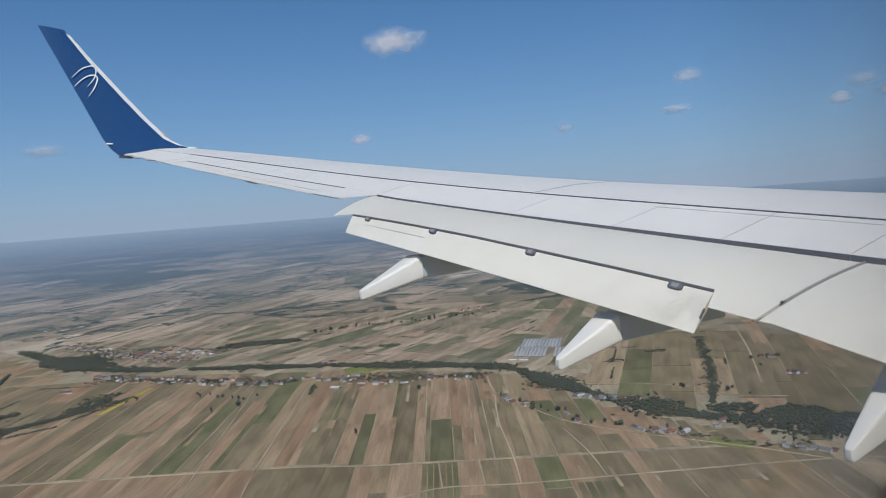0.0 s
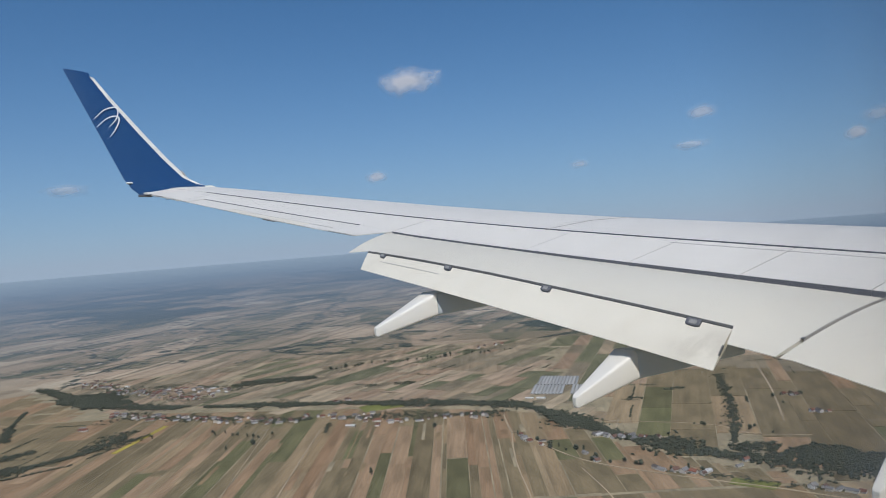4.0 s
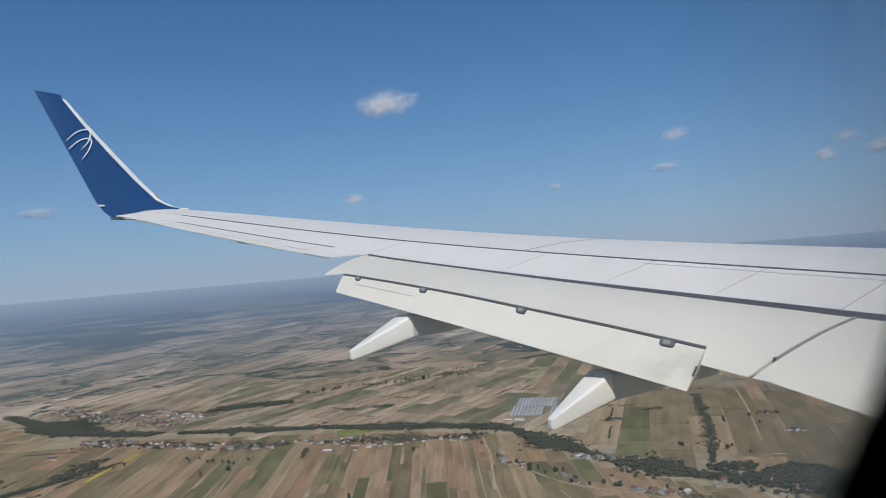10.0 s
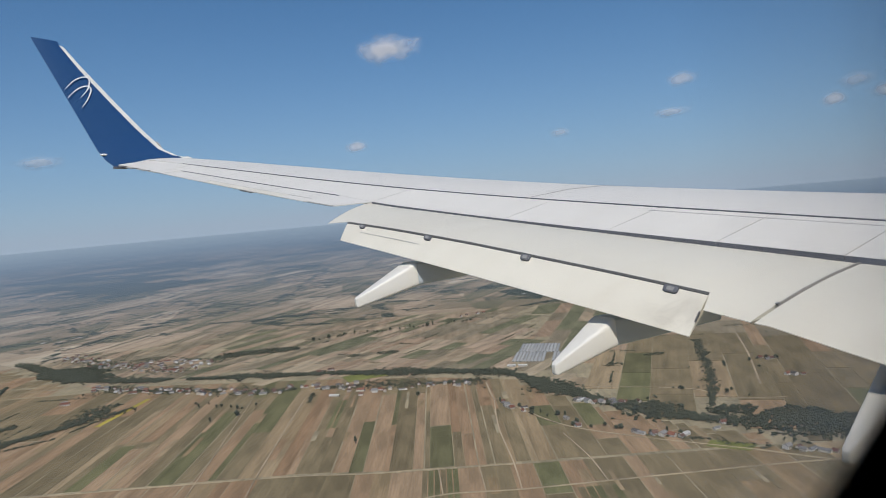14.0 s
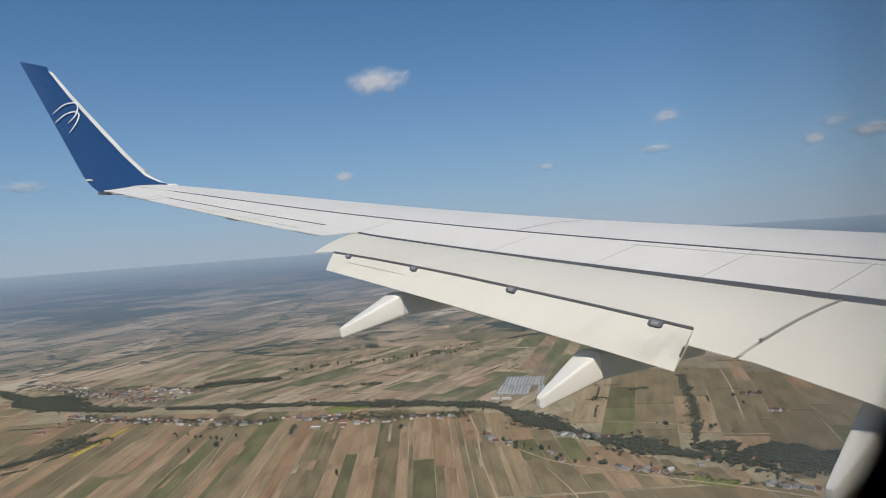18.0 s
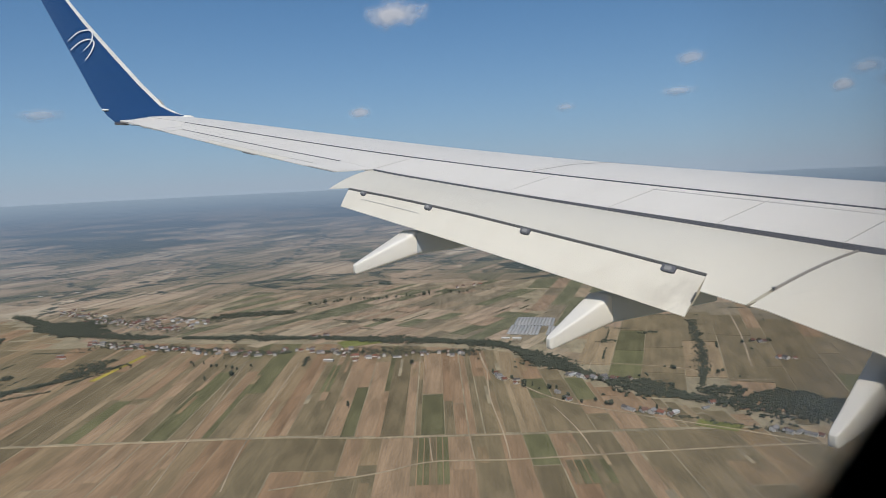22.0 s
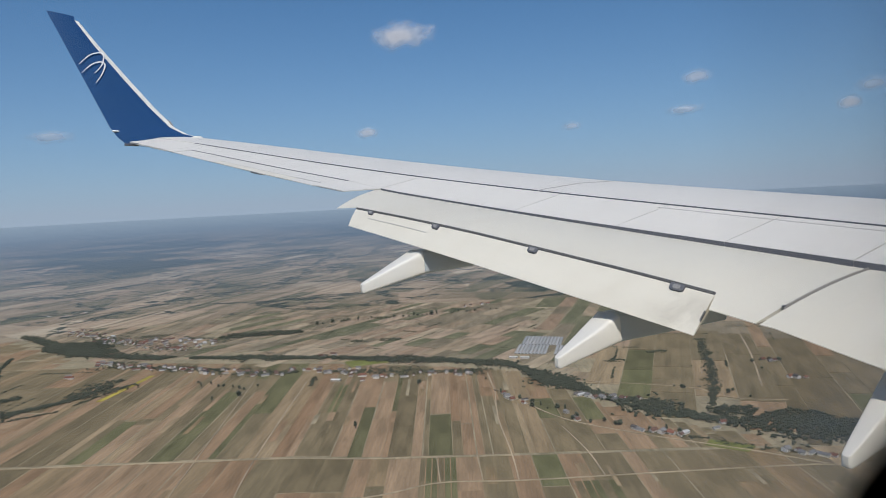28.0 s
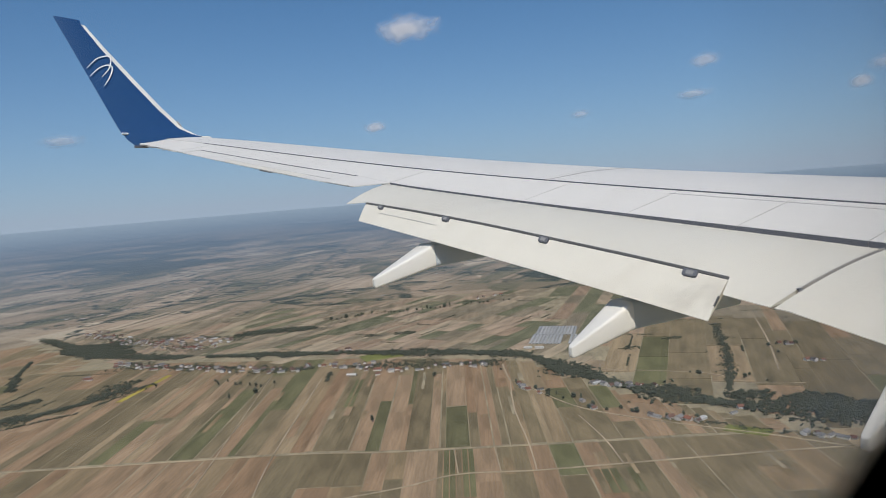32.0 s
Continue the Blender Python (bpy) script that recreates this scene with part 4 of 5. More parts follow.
for pts, w in (([(-1500, 1216), (-810, 1214), (-512, 1217), (-331, 1214), (-200, 1200), (-60, 1196), (60, 1192)], 5),
               ([(-300, 1000), (-150, 1045), (-60, 1084), (73, 1082), (298, 1094), (526, 1103), (700, 1090)], 6),
               ([(36, 1758), (48, 1600), (64, 1585), (168, 1385), (298, 1274), (462, 1170), (559, 1100), (700, 1010)], 6),
               ([(48, 1600), (46, 1400), (60, 1200), (64, 1084)], 3.5),
               ([(165, 1330), (190, 1200), (200, 1090)], 3.5),
               ([(0, 1195), (8, 1084)], 3), ([(-70, 1195), (-60, 1084)], 3),
               ([(-420, 1740), (-395, 1215), (-372, 1000)], 3.5),
               ([(-560, 1760), (-480, 1000)], 3),
               ([(790, 2088), (720, 1830), (630, 1545)], 6),
               ([(138, 1700), (259, 1647), (472, 1560), (538, 1467), (640, 1440)], 4),
               ([(295, 1640), (266, 1539)], 4),
               ([(-611, 2368), (-520, 2600), (-300, 2800), (-113, 2890)], 6),
               ([(-370, 2291), (-83, 2740)], 5), ([(-450, 2100), (-300, 2420)], 4),
               ([(-900, 2500), (-665, 2589), (-520, 2700), (-341, 2690), (-107, 2818), (200, 2900)], 6),
               ([(-1750, 2960), (-1480, 2640), (-1250, 2400), (-1050, 2250), (-940, 2060)], 6), ([(-1900, 1560), (-1300, 1575), (-960, 1555)], 4), ([(-2200, 2012), (-1500, 2012), (-1150, 2005)], 4)):
    track(curve_pts(pts), w * 0.68, 1.0, M_TRACK)

# ---- trees ----
def leaf_mat(name, dark, light):
    m, nt, b = material(name, 0.9, 0.0, 0.15)
    geo = nt.nodes.new("ShaderNodeNewGeometry")
    n = noise_tex(nt, coords(nt, "Object"), 0.9, 3)
    f = maths(nt, "ADD", maths(nt, "MULTIPLY", geo.outputs["Random Per Island"], 0.6), maths(nt, "MULTIPLY", n, 0.4))
    nt.links.new(ramp(nt, f, [(0.15, dark), (0.85, light)]), b.inputs["Base Color"])
    # leaf faces scatter the light more evenly than a smooth skin would
    lean = node(nt, "ShaderNodeVectorMath")
    lean.operation = "ADD"
    nt.links.new(geo.outputs["Normal"], lean.inputs[0])
    lean.inputs[1].default_value = (0.0, 0.0, 1.5)
    unit = node(nt, "ShaderNodeVectorMath")
    unit.operation = "NORMALIZE"
    nt.links.new(lean.outputs[0], unit.inputs[0])
    nt.links.new(unit.outputs[0], b.inputs["Normal"])
    # leaves let part of the light through
    trl = node(nt, "ShaderNodeBsdfTranslucent", Color=(light[0] * 1.2, light[1] * 1.3, light[2], 1))
    mx = node(nt, "ShaderNodeMixShader")
    mx.inputs[0].default_value = 0.3
    nt.links.new(b.outputs[0], mx.inputs[1])
    nt.links.new(trl.outputs[0], mx.inputs[2])
    nt.links.new(mx.outputs[0], nt.nodes["Material Output"].inputs["Surface"])
    return m


M_LEAF = leaf_mat("foliage", (0.098, 0.110, 0.092), (0.125, 0.135, 0.102))
M_BARK = material("bark", 0.9)[0]
M_BARK.node_tree.nodes["Principled BSDF"].inputs["Base Color"].default_value = (0.10, 0.075, 0.055, 1)


def blob(r, seed, sub=1):
    """One uneven clump of leaves."""
    bm = bmesh.new()
    bmesh.ops.create_icosphere(bm, subdivisions=sub, radius=1.0)
    vs = []
    for v in bm.verts:
        k = 0.72 + 0.55 * noise.noise(v.co * 1.7 + Vector((seed * 3.1, seed * 1.7, 0)))
        vs.append(v.co * r * k)
    fs = [tuple(v.index for v in f.verts) for f in bm.faces]
    bm.free()
    return np.array(vs), fs


def crown_data(seed, clumps, height, spread, sub=1, slim=1.0):
    """A round-topped crown of many uneven clumps, open below."""
    r = random.Random(seed)
    vs, fs, k = [], [], 0
    for i in range(clumps):
        a, h = r.uniform(0, 6.283), r.uniform(0.0, 1.0)
        rad = spread * slim * math.sqrt(max(0.0, 1 - (h * 1.25 - 0.35) ** 2)) * math.sqrt(r.uniform(0.15, 0.8))
        size = spread * r.uniform(0.40, 0.72)
        v, f = blob(size, seed * 13 + i, sub)
        v = v * np.array([1, 1, 0.85]) + np.array([rad * math.cos(a), rad * math.sin(a), height * (0.34 + 0.56 * h)])
        vs.append(v)
        fs += [tuple(j + k for j in q) for q in f]
        k += len(v)
    return np.vstack(vs), fs


def trunk_mesh(height, r0):
    rings = [[(r * math.cos(a) + 0.1 * z * 0.05, r * math.sin(a), z) for a in [i * math.pi / 3 for i in range(6)]] for z, r in ((0, r0 * 1.4), (height * 0.12, r0), (height * 0.6, r0 * 0.55), (height * 0.85, r0 * 0.15))]
    vs, fs = lofted(rings)
    for i, a in enumerate((0.4, 2.3, 4.5)):
        z0, z1 = height * (0.3 + 0.08 * i), height * (0.55 + 0.08 * i)
        k = len(vs)
        d = Vector((math.cos(a), math.sin(a), 0))
        for z, off, r in ((z0, 0.0, r0 * 0.35), (z1, height * 0.2, r0 * 0.12)):
            vs += [tuple(d * off + Vector((r * math.cos(b), r * math.sin(b), z))) for b in (0, 2.09, 4.19)]
        fs += [(k + j, k + (j + 1) % 3, k + 3 + (j + 1) % 3, k + 3 + j) for j in range(3)]
    return vs, fs


protos = []
for sd, (h, s, n, slim) in enumerate(((13, 4.6, 26, 1.0), (10, 4.0, 22, 1.0), (16, 3.6, 26, 0.75), (7, 3.2, 16, 1.1), (12, 5.4, 28, 1.05))):
    vs, fs = crown_data(sd + 1, n, h, s, 1, slim)
    me = bpy.data.meshes.new("crown")
    me.from_pydata([tuple(v) for v in vs], [], fs)
    me.materials.append(M_LEAF)
    me.shade_smooth()
    t = thing("tree", Matrix(), "leafy dark green tree beside the fields", "tree", "scattered trees")
    part("trunk", mesh_of("trunk", *trunk_mesh(h, 0.32), M_BARK, True), t)
    part("crown", me, t)
    protos.append(t)
placed = [0] * len(protos)


def tree(x, y, k=1.0, which=None):
    i = rng.randrange(len(protos)) if which is None else which
    m = pose(x, y, 0.25, 0, 0, rng.uniform(0, 360)) @ Matrix.Scale(k * rng.uniform(0.8, 1.25), 4)
    if not placed[i]:
        placed[i] = 1
        protos[i].matrix_world = m
        return protos[i]
    o = copy_thing(protos[i], pose(x, y, 0.25, 0, 0, rng.uniform(0, 360)))
    o.scale = (k * rng.uniform(0.8, 1.2),) * 3
    return o


def along(pts, step, jitter):
    for a, b in zip(pts, pts[1:]):
        n = max(1, int(math.dist(a, b) / step))
        for i in range(n):
            s = (i + rng.uniform(-0.3, 0.3)) / n
            yield a[0] + (b[0] - a[0]) * s + rng.uniform(-jitter, jitter), a[1] + (b[1] - a[1]) * s + rng.uniform(-jitter, jitter)


for x, y in along([(-560, 2560), (-430, 2630), (-290, 2636), (-80, 2700), (120, 2740)], 13, 9):
    if noise.noise(Vector((x * 0.02, y * 0.02, 5.5))) > -0.22:
        tree(x, y, rng.choice((0.6, 0.8, 1.0, 1.15)))
for x, y in along([(442, 1567), (475, 1535)], 14, 5):
    tree(x, y, 0.9)
for x, y in ((-238, 1367), (-131, 1681), (556, 1516), (574, 1467), (540, 1500), (-560, 1640), (-610, 1600), (30, 1700), (690, 1690), (120, 1460), (150, 1440)):
    tree(x, y, 1.0)
for x, y in along([(-700, 1760), (-560, 1690), (-520, 1740)], 22, 14):
    tree(x, y, 0.8)
for x, y in along([(60, 1560), (120, 1480), (200, 1380), (310, 1300), (380, 1250)], 24, 16):
    tree(x, y, 0.8)
for x, y in along([(700, 1760), (790, 1770)], 16, 8):
    tree(x, y, 0.8)

# woods: too many trees to count, joined wood by wood
wood_protos = [crown_data(40 + i, 8, h, s, 1, 1.0) for i, (h, s) in enumerate(((13, 5.8), (11, 5.2), (14, 5.6), (9, 4.8)))]


def wood(name, spots, k, label, tall=0.61):
    vs, fs, off = [], [], 0
    for x, y in spots:
        v, f = wood_protos[rng.randrange(len(wood_protos))]
        a, s = rng.uniform(0, 6.283), k * rng.choice((0.75, 0.9, 1.0, 1.1, 1.35)) * rng.uniform(0.9, 1.1)
        c, n = math.cos(a) * s, math.sin(a) * s
        w = np.column_stack((v[:, 0] * c - v[:, 1] * n + x, v[:, 0] * n + v[:, 1] * c + y, v[:, 2] * s * tall * rng.uniform(0.82, 1.18) - 0.8))
        vs.append(w)
        fs.append(np.array(f) + off)
        off += len(w)
    me = bpy.data.meshes.new(name)
    V, Fc = np.vstack(vs), np.vstack(fs)
    me.vertices.add(len(V))
    me.vertices.foreach_set("co", V.ravel())
    me.loops.add(Fc.size)
    me.loops.foreach_set("vertex_index", Fc.ravel())
    me.polygons.add(len(Fc))
    me.polygons.foreach_set("loop_start", np.arange(0, Fc.size, 3))
    me.update(calc_edges=True)
    me.materials.append(M_LEAF)
    me.shade_smooth()
    return tagged(new(name, me), label, "trees", kind="stuff")


def scatter_line(pts, half, step, thin=0.0):
    out = []
    for a, b in zip(pts, pts[1:]):
        ln = math.dist(a, b)
        d = Vector((b[0] - a[0], b[1] - a[1])).normalized()
        nrm = Vector((-d.y, d.x))
        for i in range(int(ln * 2 * half / step ** 2)):
            s = rng.random()
            q = Vector(a) + d * ln * s
            wide = 0.62 + 1.3 * noise.noise(Vector((q.x * 0.006, q.y * 0.006, 9.1)))
            o = rng.gauss(0, 0.62) * half * max(0.3, wide)
            p = q + nrm * o
            if noise.noise(Vector((p.x * 0.012, p.y * 0.012, 3.3))) > thin - 0.5:
                out.append((p.x, p.y))
    return out


def scatter_blob(cx, cy, rx, ry, step):
    out = []
    for _ in range(int(math.pi * rx * ry / step ** 2)):
        a, r = rng.uniform(0, 6.283), math.sqrt(rng.random())
        k = 1 + 0.35 * noise.noise(Vector((math.cos(a) * 1.5 + cx, math.sin(a) * 1.5 + cy, 0)))
        out.append((cx + rx * r * k * math.cos(a), cy + ry * r * k * math.sin(a)))
    return out


left_band = [(x, y + 16) for x, y in BAND[1:10]]
wood("stream_wood", scatter_line(left_band, 34, 4.9, 0.02), 0.72, "dark green belt of trees along a stream")
wood("stream_wood", scatter_blob(-1330, 2330, 120, 95, 5.6) + scatter_blob(-1230, 2220, 80, 60, 5.6), 0.78, "rounded dark wood at the bend of the stream")
wood("stream_wood", scatter_line([(150, 1745), (205, 1640), (288, 1500), (420, 1362), (507, 1306), (617, 1250), (900, 1100)], 42, 4.7, 0.02) + scatter_blob(505, 1385, 46, 32, 5.0) + scatter_blob(610, 1325, 60, 48, 5.0) + scatter_blob(700, 1270, 80, 44, 5.0), 0.7, "dense dark green wood beside the village", 0.66)
wood("wood_strip", scatter_line([(-1190, 1490), (-1080, 1540), (-985, 1640), (-925, 1840)], 36, 4.8, 0.0), 0.62, "narrow dark wood between strip fields")
wood("wood_strip", scatter_line([(-1260, 1570), (-1130, 1700)], 24, 4.8, 0.0), 0.6, "narrow dark wood between strip fields")
wood("scrub_row", scatter_line([(-1280, 1800), (-1380, 1980), (-1470, 2190)], 13, 4.8, 0.0), 0.62, "row of dark trees along a ditch")
wood("scrub_row", scatter_line([(-1120, 1440), (-960, 1560), (-885, 1800)], 5, 4.2, 0.0), 0.5, "thin hedge beside a wood")
wood("scrub_row", scatter_line([(660, 2060), (600, 1800), (530, 1560), (480, 1420)], 15, 4.8, 0.0), 0.5, "straight row of dark scrub between fields")
wood("copse", scatter_blob(-700, 2430, 125, 42, 6.0), 0.72, "copse of dark trees among fields")
wood("copse", scatter_blob(-820, 2395, 60, 26, 6.0), 0.66, "copse of dark trees among fields")
wood("copse", scatter_blob(-260, 2235, 34, 26, 6), 0.55, "small copse between brown fields")
wood("copse", scatter_blob(-368, 2229, 18, 20, 6), 0.55, "small copse between brown fields")
wood("copse", scatter_line([(230, 1850), (300, 1890), (370, 1990), (440, 2070)], 14, 5.5, 0.05), 0.62, "tree belt beside the plastic tunnels")
wood("copse", scatter_blob(500, 1910, 34, 14, 5.5), 0.5, "small copse between brown fields")
wood("copse", scatter_blob(370, 1830, 26, 16, 6), 0.55, "small copse between brown fields")
wood("copse", scatter_blob(-1700, 2180, 60, 40, 6), 0.6, "small copse between brown fields")
wood("orchard", scatter_line([(-410, 1790), (-400, 1700)], 14, 6, 0.0), 0.45, "small green orchard behind the houses")
wood("garden_trees", scatter_line([(-1100, 2045), (-974, 1995), (-773, 1930), (-541, 1850), (-300, 1835), (-107, 1795), (40, 1775)], 46, 7.4, 0.10), 0.5, "garden trees among village houses")
wood("garden_trees", scatter_line([(-1750, 2800), (-1480, 2620), (-1280, 2430), (-1080, 2330), (-900, 2210)], 75, 10.5, 0.10), 0.5, "garden trees among village houses")
wood("garden_trees", scatter_line([(-1260, 2500), (-1000, 2420), (-820, 2330)], 45, 11, 0.12), 0.5, "garden trees among village houses")
wood("garden_trees", scatter_line([(220, 1545), (285, 1490), (360, 1495)], 22, 7.5, 0.12), 0.45, "garden trees among village houses")
wood("garden_trees", scatter_line([(300, 1290), (385, 1245), (500, 1170), (590, 1125)], 14, 8, 0.12), 0.45, "garden trees beside the lane")

# short hedgerows and lone bushes along the field edges beyond the stream
for k, (x0, x1, y0, y1, az, n) in enumerate(((-900, 250, 2060, 2900, 32, 26), (250, 900, 1650, 2500, 16, 16), (-1900, -950, 2250, 2950, 15, 14), (-1900, -1000, 1300, 2000, 2, 9))):
    spots = []
    for _ in range(n):
        x, y, ln = rng.uniform(x0, x1), rng.uniform(y0, y1), rng.choice((8, 25, 60, 110, 160))
        if abs(y - band_y(x)) > 60 and math.hypot(x, y) < 2950:
            a = radians(az + rng.choice((0, 0, 90)))
            spots += scatter_line([(x, y), (x + ln * math.sin(a), y + ln * math.cos(a))], 3.5, 4.2, -0.1)
    wood("hedgerow", spots, 0.42, "broken dark hedgerows along field edges")

# ---- buildings ----
def plaster(name, tones):
    m, nt, b = material(name, 0.85, 0.0, 0.2)
    info = nt.nodes.new("ShaderNodeObjectInfo")
    base = ramp(nt, info.outputs["Random"], tones)
    n = noise_tex(nt, coords(nt, "Object"), 0.8, 4)
    nt.links.new(mixed(nt, base, ramp(nt, n, [(0.3, (0.72, 0.72, 0.72)), (0.7, (1.08, 1.08, 1.08))]), 1.0, "MULTIPLY"), b.inputs["Base Color"])
    return m


M_WALL = plaster("house_plaster", [(0, (0.46, 0.43, 0.385)), (0.4, (0.64, 0.62, 0.585)), (0.7, (0.37, 0.335, 0.29)), (1, (0.54, 0.505, 0.43))])
M_ROOF_RED = plaster("roof_tile_red", [(0, (0.19, 0.085, 0.06)), (0.4, (0.13, 0.082, 0.068)), (0.7, (0.16, 0.11, 0.09)), (1, (0.25, 0.115, 0.08))])
M_ROOF_GREY = plaster("roof_sheet_grey", [(0, (0.15, 0.15, 0.15)), (0.5, (0.27, 0.26, 0.25)), (1, (0.11, 0.10, 0.095))])
M_ROOF_PALE = plaster("roof_sheet_pale", [(0, (0.46, 0.46, 0.45)), (1, (0.60, 0.59, 0.565))])
M_WINDOW = material("window_dark_glass", 0.1)[0]
M_WINDOW.node_tree.nodes["Principled BSDF"].inputs["Base Color"].default_value = (0.03, 0.035, 0.04, 1)


def box_mesh(name, x0, x1, y0, y1, z0, z1, mat):
    v = [(x, y, z) for z in (z0, z1) for x, y in ((x0, y0), (x1, y0), (x1, y1), (x0, y1))]
    return mesh_of(name, v, [(0, 1, 2, 3), (4, 5, 6, 7), (0, 1, 5, 4), (1, 2, 6, 5), (2, 3, 7, 6), (3, 0, 4, 7)], mat)


def house(w, l, h, rise, roof_mat, label, chimney=True, windows=2, kind="house"):
    t = thing(kind, Matrix(), label, kind, "village buildings")
    v = [(-w, -l, 0), (w, -l, 0), (w, l, 0), (-w, l, 0), (-w, -l, h), (w, -l, h), (w, l, h), (-w, l, h), (0, -l, h + rise), (0, l, h + rise)]
    wall = part("wall", mesh_of("wall", v, [(0, 1, 5, 8, 4), (3, 7, 9, 6, 2), (0, 4, 7, 3), (1, 2, 6, 5)], M_WALL), t)
    e, o, th = 0.5, 0.6, 0.25
    k = rise / w
    rv = []
    for y in (-l - o, l + o):
        rv += [(-w - e, y, h - e * k), (0, y, h + rise), (w + e, y, h - e * k), (w + e, y, h - e * k + th), (0, y, h + rise + th), (-w - e, y, h - e * k + th)]
    part("roof", mesh_of("roof", *lofted([rv[:6], rv[6:]]), roof_mat), t)
    if chimney:
        part("chimney", box_mesh("chimney", w * 0.3, w * 0.3 + 0.7, l * 0.3, l * 0.3 + 0.7, h + rise * 0.4, h + rise + 0.9, M_ROOF_RED), t)
    for i in range(windows):
        y = -l + 2 * l * (i + 0.5) / windows
        for sx in (-1, 1):
            part("window", box_mesh("window", sx * w - 0.06, sx * w + 0.06, y - 0.6, y + 0.6, 1.0, 2.4, M_WINDOW), t)
    return t


H_KINDS = [house(4.5, 6, 4.2, 3.6, M_ROOF_RED, "cream house with a red tiled gable roof"),
           house(5, 6.5, 5.5, 3.0, M_ROOF_GREY, "pale two storey house with a grey roof"),
           house(4.2, 5.5, 3.4, 3.4, M_ROOF_RED, "small cottage with a red roof"),
           house(4, 9, 3.6, 2.2, M_ROOF_GREY, "long grey roofed farm barn", False, 0, "barn"),
           house(5, 12, 4.0, 1.6, M_ROOF_PALE, "long pale roofed farm shed", False, 0, "shed")]
h_used = [0] * 5


def put_house(x, y, turn, i):
    m = pose(x, y, 0.3, 0, 0, turn)
    k = rng.uniform(0.8, 1.12)
    if not h_used[i]:
        h_used[i] = 1
        H_KINDS[i].matrix_world = m
        o = H_KINDS[i]
    else:
        o = copy_thing(H_KINDS[i], m)
    o.scale = (k, k, k)


def hamlet(pts, n, jitter, turn, weights=(5, 5, 4, 3, 0.5)):
    for x, y in list(along(pts, sum(math.dist(a, b) for a, b in zip(pts, pts[1:])) / n, jitter)):
        put_house(x, y, turn + rng.choice((0, 90)) + rng.uniform(-8, 8), rng.choices(range(5), weights)[0])


hamlet([(-1130, 2040), (-974, 1985), (-773, 1915), (-541, 1835), (-464, 1870), (-301, 1828)], 84, 26, 15)
hamlet([(-330, 1835), (-258, 1745), (-107, 1775), (36, 1762)], 26, 24, 5)
hamlet([(67, 1563), (100, 1500), (119, 1490)], 9, 12, 25)
hamlet([(183, 1408), (212, 1318)], 3, 6, 30)
hamlet([(296, 1298), (340, 1264), (385, 1252)], 9, 9, 35)
hamlet([(222, 1540), (261, 1514), (300, 1488), (355, 1496)], 13, 9, 30)
hamlet([(505, 1168), (535, 1148), (590, 1130)], 8, 10, 40)
hamlet([(-1720, 2800), (-1480, 2620), (-1280, 2430), (-1080, 2330), (-900, 2200)], 110, 42, 40)
hamlet([(-1180, 2390), (-1000, 2370), (-850, 2290)], 34, 34, 20)
hamlet([(-1560, 2080), (-1500, 2110)], 5, 16, 20)
hamlet([(-1120, 1900), (-1090, 1880)], 4, 12, 20)
hamlet([(735, 1770), (755, 1758)], 4, 12, 16)
hamlet([(720, 1598), (745, 1590)], 4, 10, 16)
hamlet([(-440, 2020), (-395, 2050)], 5, 10, 10, (4, 0, 3, 0, 1))
hamlet([(-30, 2830), (100, 2900)], 6, 16, 25)
hamlet([(440, 1290), (470, 1330)], 2, 5, 20)
put_house(112, 1908, 75, 4)
put_house(142, 1900, 75, 4)
put_house(-345, 1742, 80, 4)

# plastic tunnels beside the white sheds
M_PLASTIC = plaster("tunnel_film", [(0, (0.36, 0.365, 0.355)), (0.5, (0.42, 0.42, 0.405)), (1, (0.31, 0.32, 0.315))])


def tunnel(length):
    rings = []
    for y in (-length / 2, -length / 2 + 1, length / 2 - 1, length / 2):
        k = 0.85 if abs(y) == length / 2 else 1.0
        rings.append([(4.6 * k * math.cos(a), y, 2.4 * k * math.sin(a)) for a in np.linspace(math.pi, 0, 11)])
    return lofted(rings)


tun = thing("plastic_tunnel", Matrix(), "long whitish plastic growing tunnel", "greenhouse", "row of growing tunnels")
part("film", mesh_of("film", *tunnel(115), M_PLASTIC, True), tun)
for y in (-57.6, 57.6):
    part("end_frame", box_mesh("end_frame", -1.4, 1.4, y - 0.1, y + 0.1, 0, 2.2, M_ROOF_GREY), tun)
a0, a1, b0, b1 = Vector((112, 1955)), Vector((258, 1912)), Vector((172, 2195)), Vector((312, 2148))
first = True
for row in (0.26, 0.74):
    for i in range(15):
        c = a0.lerp(a1, (i + 0.5) / 15).lerp(b0.lerp(b1, (i + 0.5) / 15), row)
        if row > 0.5 and i in (12, 13, 14) or row < 0.5 and i in (9, 10):
            continue
        m = pose(c.x, c.y, 0.6, 0, 0, -11.5)
        if first:
            tun.matrix_world, first = m, False
        else:
            copy_thing(tun, m)

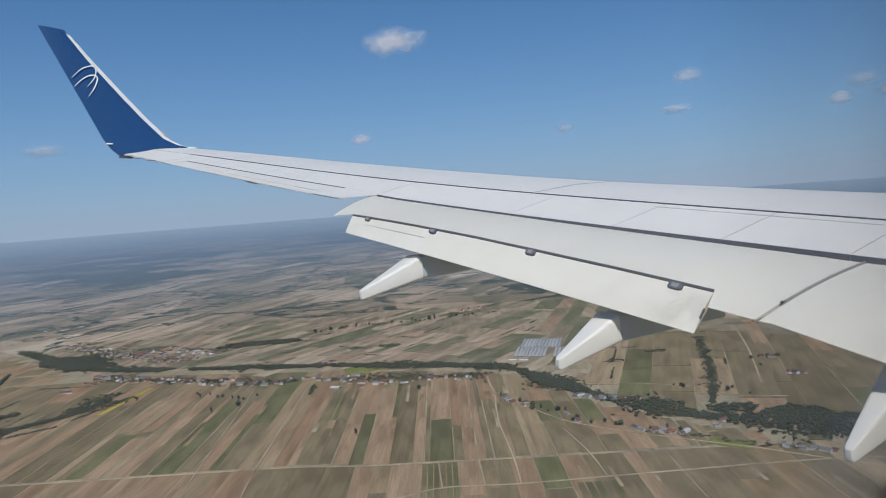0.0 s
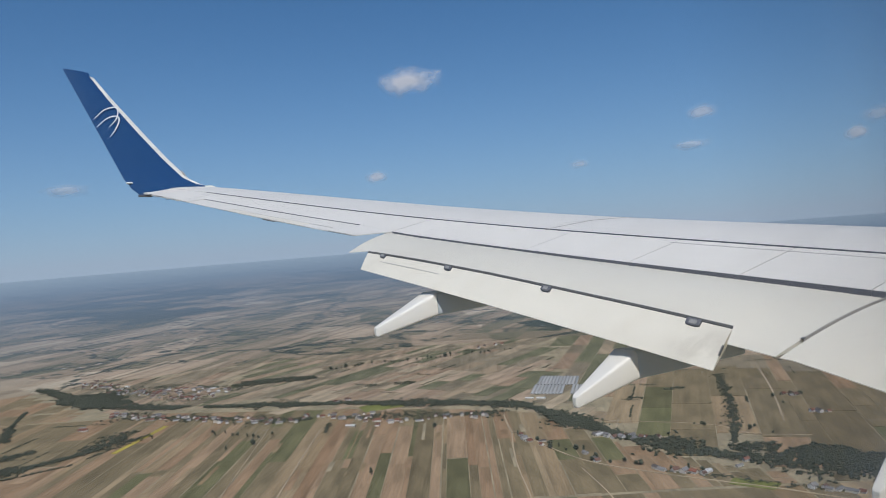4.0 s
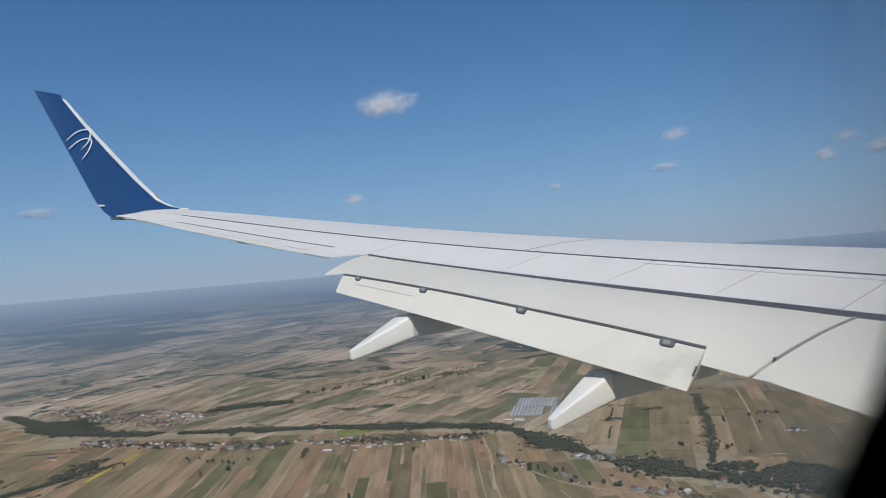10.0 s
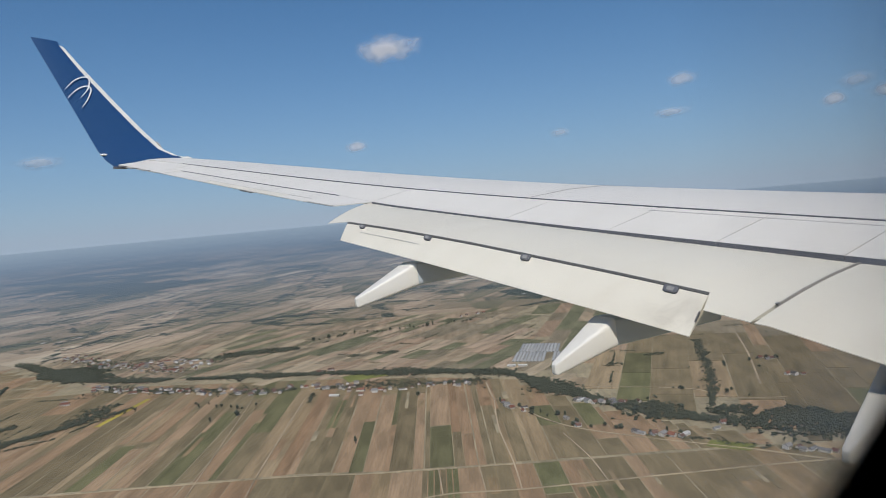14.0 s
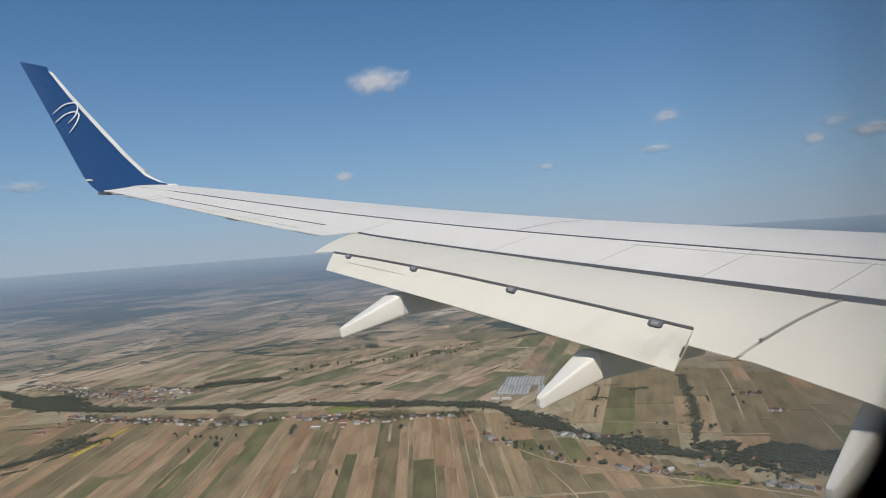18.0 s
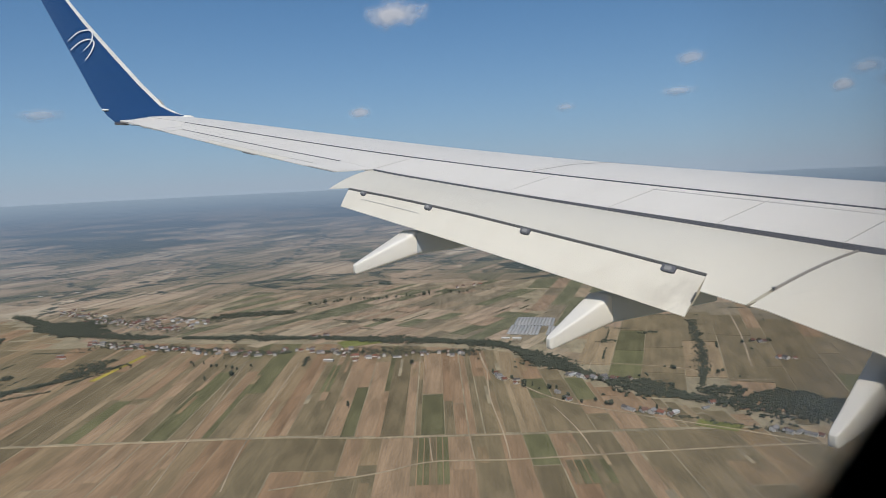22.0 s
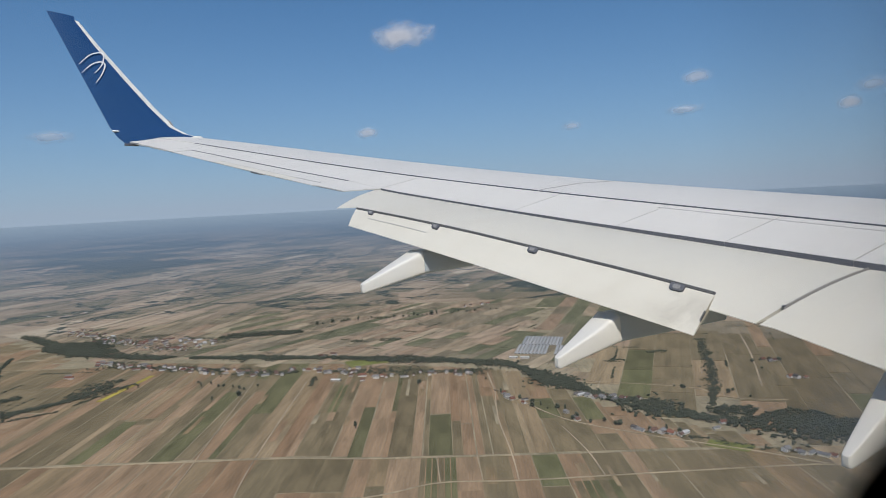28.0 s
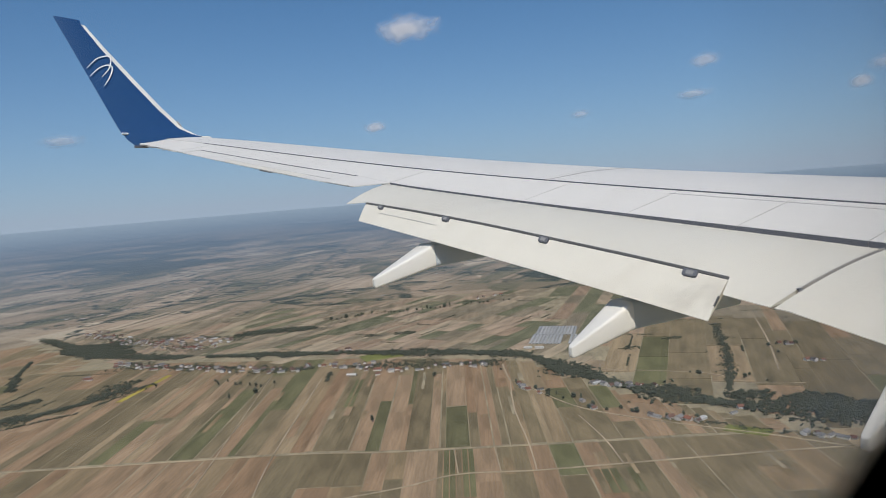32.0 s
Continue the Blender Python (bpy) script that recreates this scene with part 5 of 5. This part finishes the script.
# ---- clouds ----
def cloud_mat():
    m = bpy.data.materials.new("cloud")
    m.use_nodes = True
    nt = m.node_tree
    nt.nodes.remove(nt.nodes["Principled BSDF"])
    v = coords(nt, "Generated")
    ctr = node(nt, "ShaderNodeVectorMath")
    ctr.operation = "SUBTRACT"
    nt.links.new(v, ctr.inputs[0])
    ctr.inputs[1].default_value = (0.5, 0.5, 0.42)
    sc = node(nt, "ShaderNodeVectorMath")
    sc.operation = "MULTIPLY"
    nt.links.new(ctr.outputs[0], sc.inputs[0])
    sc.inputs[1].default_value = (2.1, 0.0, 2.2)
    ln = node(nt, "ShaderNodeVectorMath")
    ln.operation = "LENGTH"
    nt.links.new(sc.outputs[0], ln.inputs[0])
    n = noise_tex(nt, coords(nt, "Object", (1, 0.2, 1.35)), 0.0085, 4, 0.48)
    edge = maths(nt, "ADD", maths(nt, "SUBTRACT", 0.85, ln.outputs["Value"]), maths(nt, "MULTIPLY", maths(nt, "SUBTRACT", n, 0.5), 1.25))
    info = nt.nodes.new("ShaderNodeObjectInfo")
    a = maths(nt, "MULTIPLY", edge, 1.5, True)
    sepc = nt.nodes.new("ShaderNodeSeparateColor")
    nt.links.new(info.outputs["Color"], sepc.inputs[0])
    a = maths(nt, "MULTIPLY", maths(nt, "POWER", a, 1.3), sepc.outputs[0])
    dif = node(nt, "ShaderNodeBsdfDiffuse", Color=(0.82, 0.78, 0.775, 1))
    tra = node(nt, "ShaderNodeBsdfTransparent")
    mx = nt.nodes.new("ShaderNodeMixShader")
    nt.links.new(a, mx.inputs[0])
    nt.links.new(tra.outputs[0], mx.inputs[1])
    trl = node(nt, "ShaderNodeBsdfTranslucent", Color=(0.82, 0.78, 0.775, 1))
    both = nt.nodes.new("ShaderNodeMixShader")
    both.inputs[0].default_value = 0.4
    nt.links.new(dif.outputs[0], both.inputs[1])
    nt.links.new(trl.outputs[0], both.inputs[2])
    nt.links.new(both.outputs[0], mx.inputs[2])
    nt.links.new(mx.outputs[0], nt.nodes["Material Output"].inputs["Surface"])
    return m


M_CLOUD = cloud_mat()


def cloud(at, w, h, dense, seed):
    """A small fair-weather cloud, billowed towards the sun, seen from far below."""
    n, k = 28, 16
    vs, fs = [], []
    for j in range(k + 1):
        for i in range(n + 1):
            u, v = i / n * 2 - 1, j / k * 2 - 1
            bulge = max(0.0, 1 - u * u - v * v)
            d = -0.05 * w * bulge - 0.012 * w * noise.noise(Vector((u * 2.3 + seed, v * 2.3, seed)))
            vs.append((u * w / 2, d, v * h / 2))
    for j in range(k):
        for i in range(n):
            a = j * (n + 1) + i
            fs.append((a, a + 1, a + n + 2, a + n + 1))
    me = bpy.data.meshes.new("cloud")
    me.from_pydata(vs, [], fs)
    me.materials.append(M_CLOUD)
    me.shade_smooth()
    o = new("cloud", me)
    p = Vector(at)
    o.matrix_world = Matrix.Translation(p) @ pose(0, 0, 0, 0, 0, -math.degrees(math.atan2(p.x, p.y)))
    o.color = (dense, dense, dense, 1)
    return tagged(o, "small white fair-weather cloud with soft edges", "cloud", "scattered clouds")


for at, w, h, dense, seed in (((-330, 4180, 1405), 500, 230, 0.95, 1), ((-557, 4244, 859), 190, 70, 0.75, 2), ((-2155, 3697, 871), 330, 70, 0.5, 3),
                              ((1323, 4046, 1056), 240, 85, 0.6, 4), ((2016, 3777, 843), 170, 80, 0.75, 5), ((2247, 3643, 857), 330, 120, 0.75, 6),
                              ((1262, 4088, 876), 300, 60, 0.5, 7), ((651, 4233, 831), 180, 55, 0.4, 8), ((2106, 3721, 925), 260, 90, 0.4, 9)):
    cloud(at, w, h * (1.4 if h < 100 else 1.0), dense, seed)
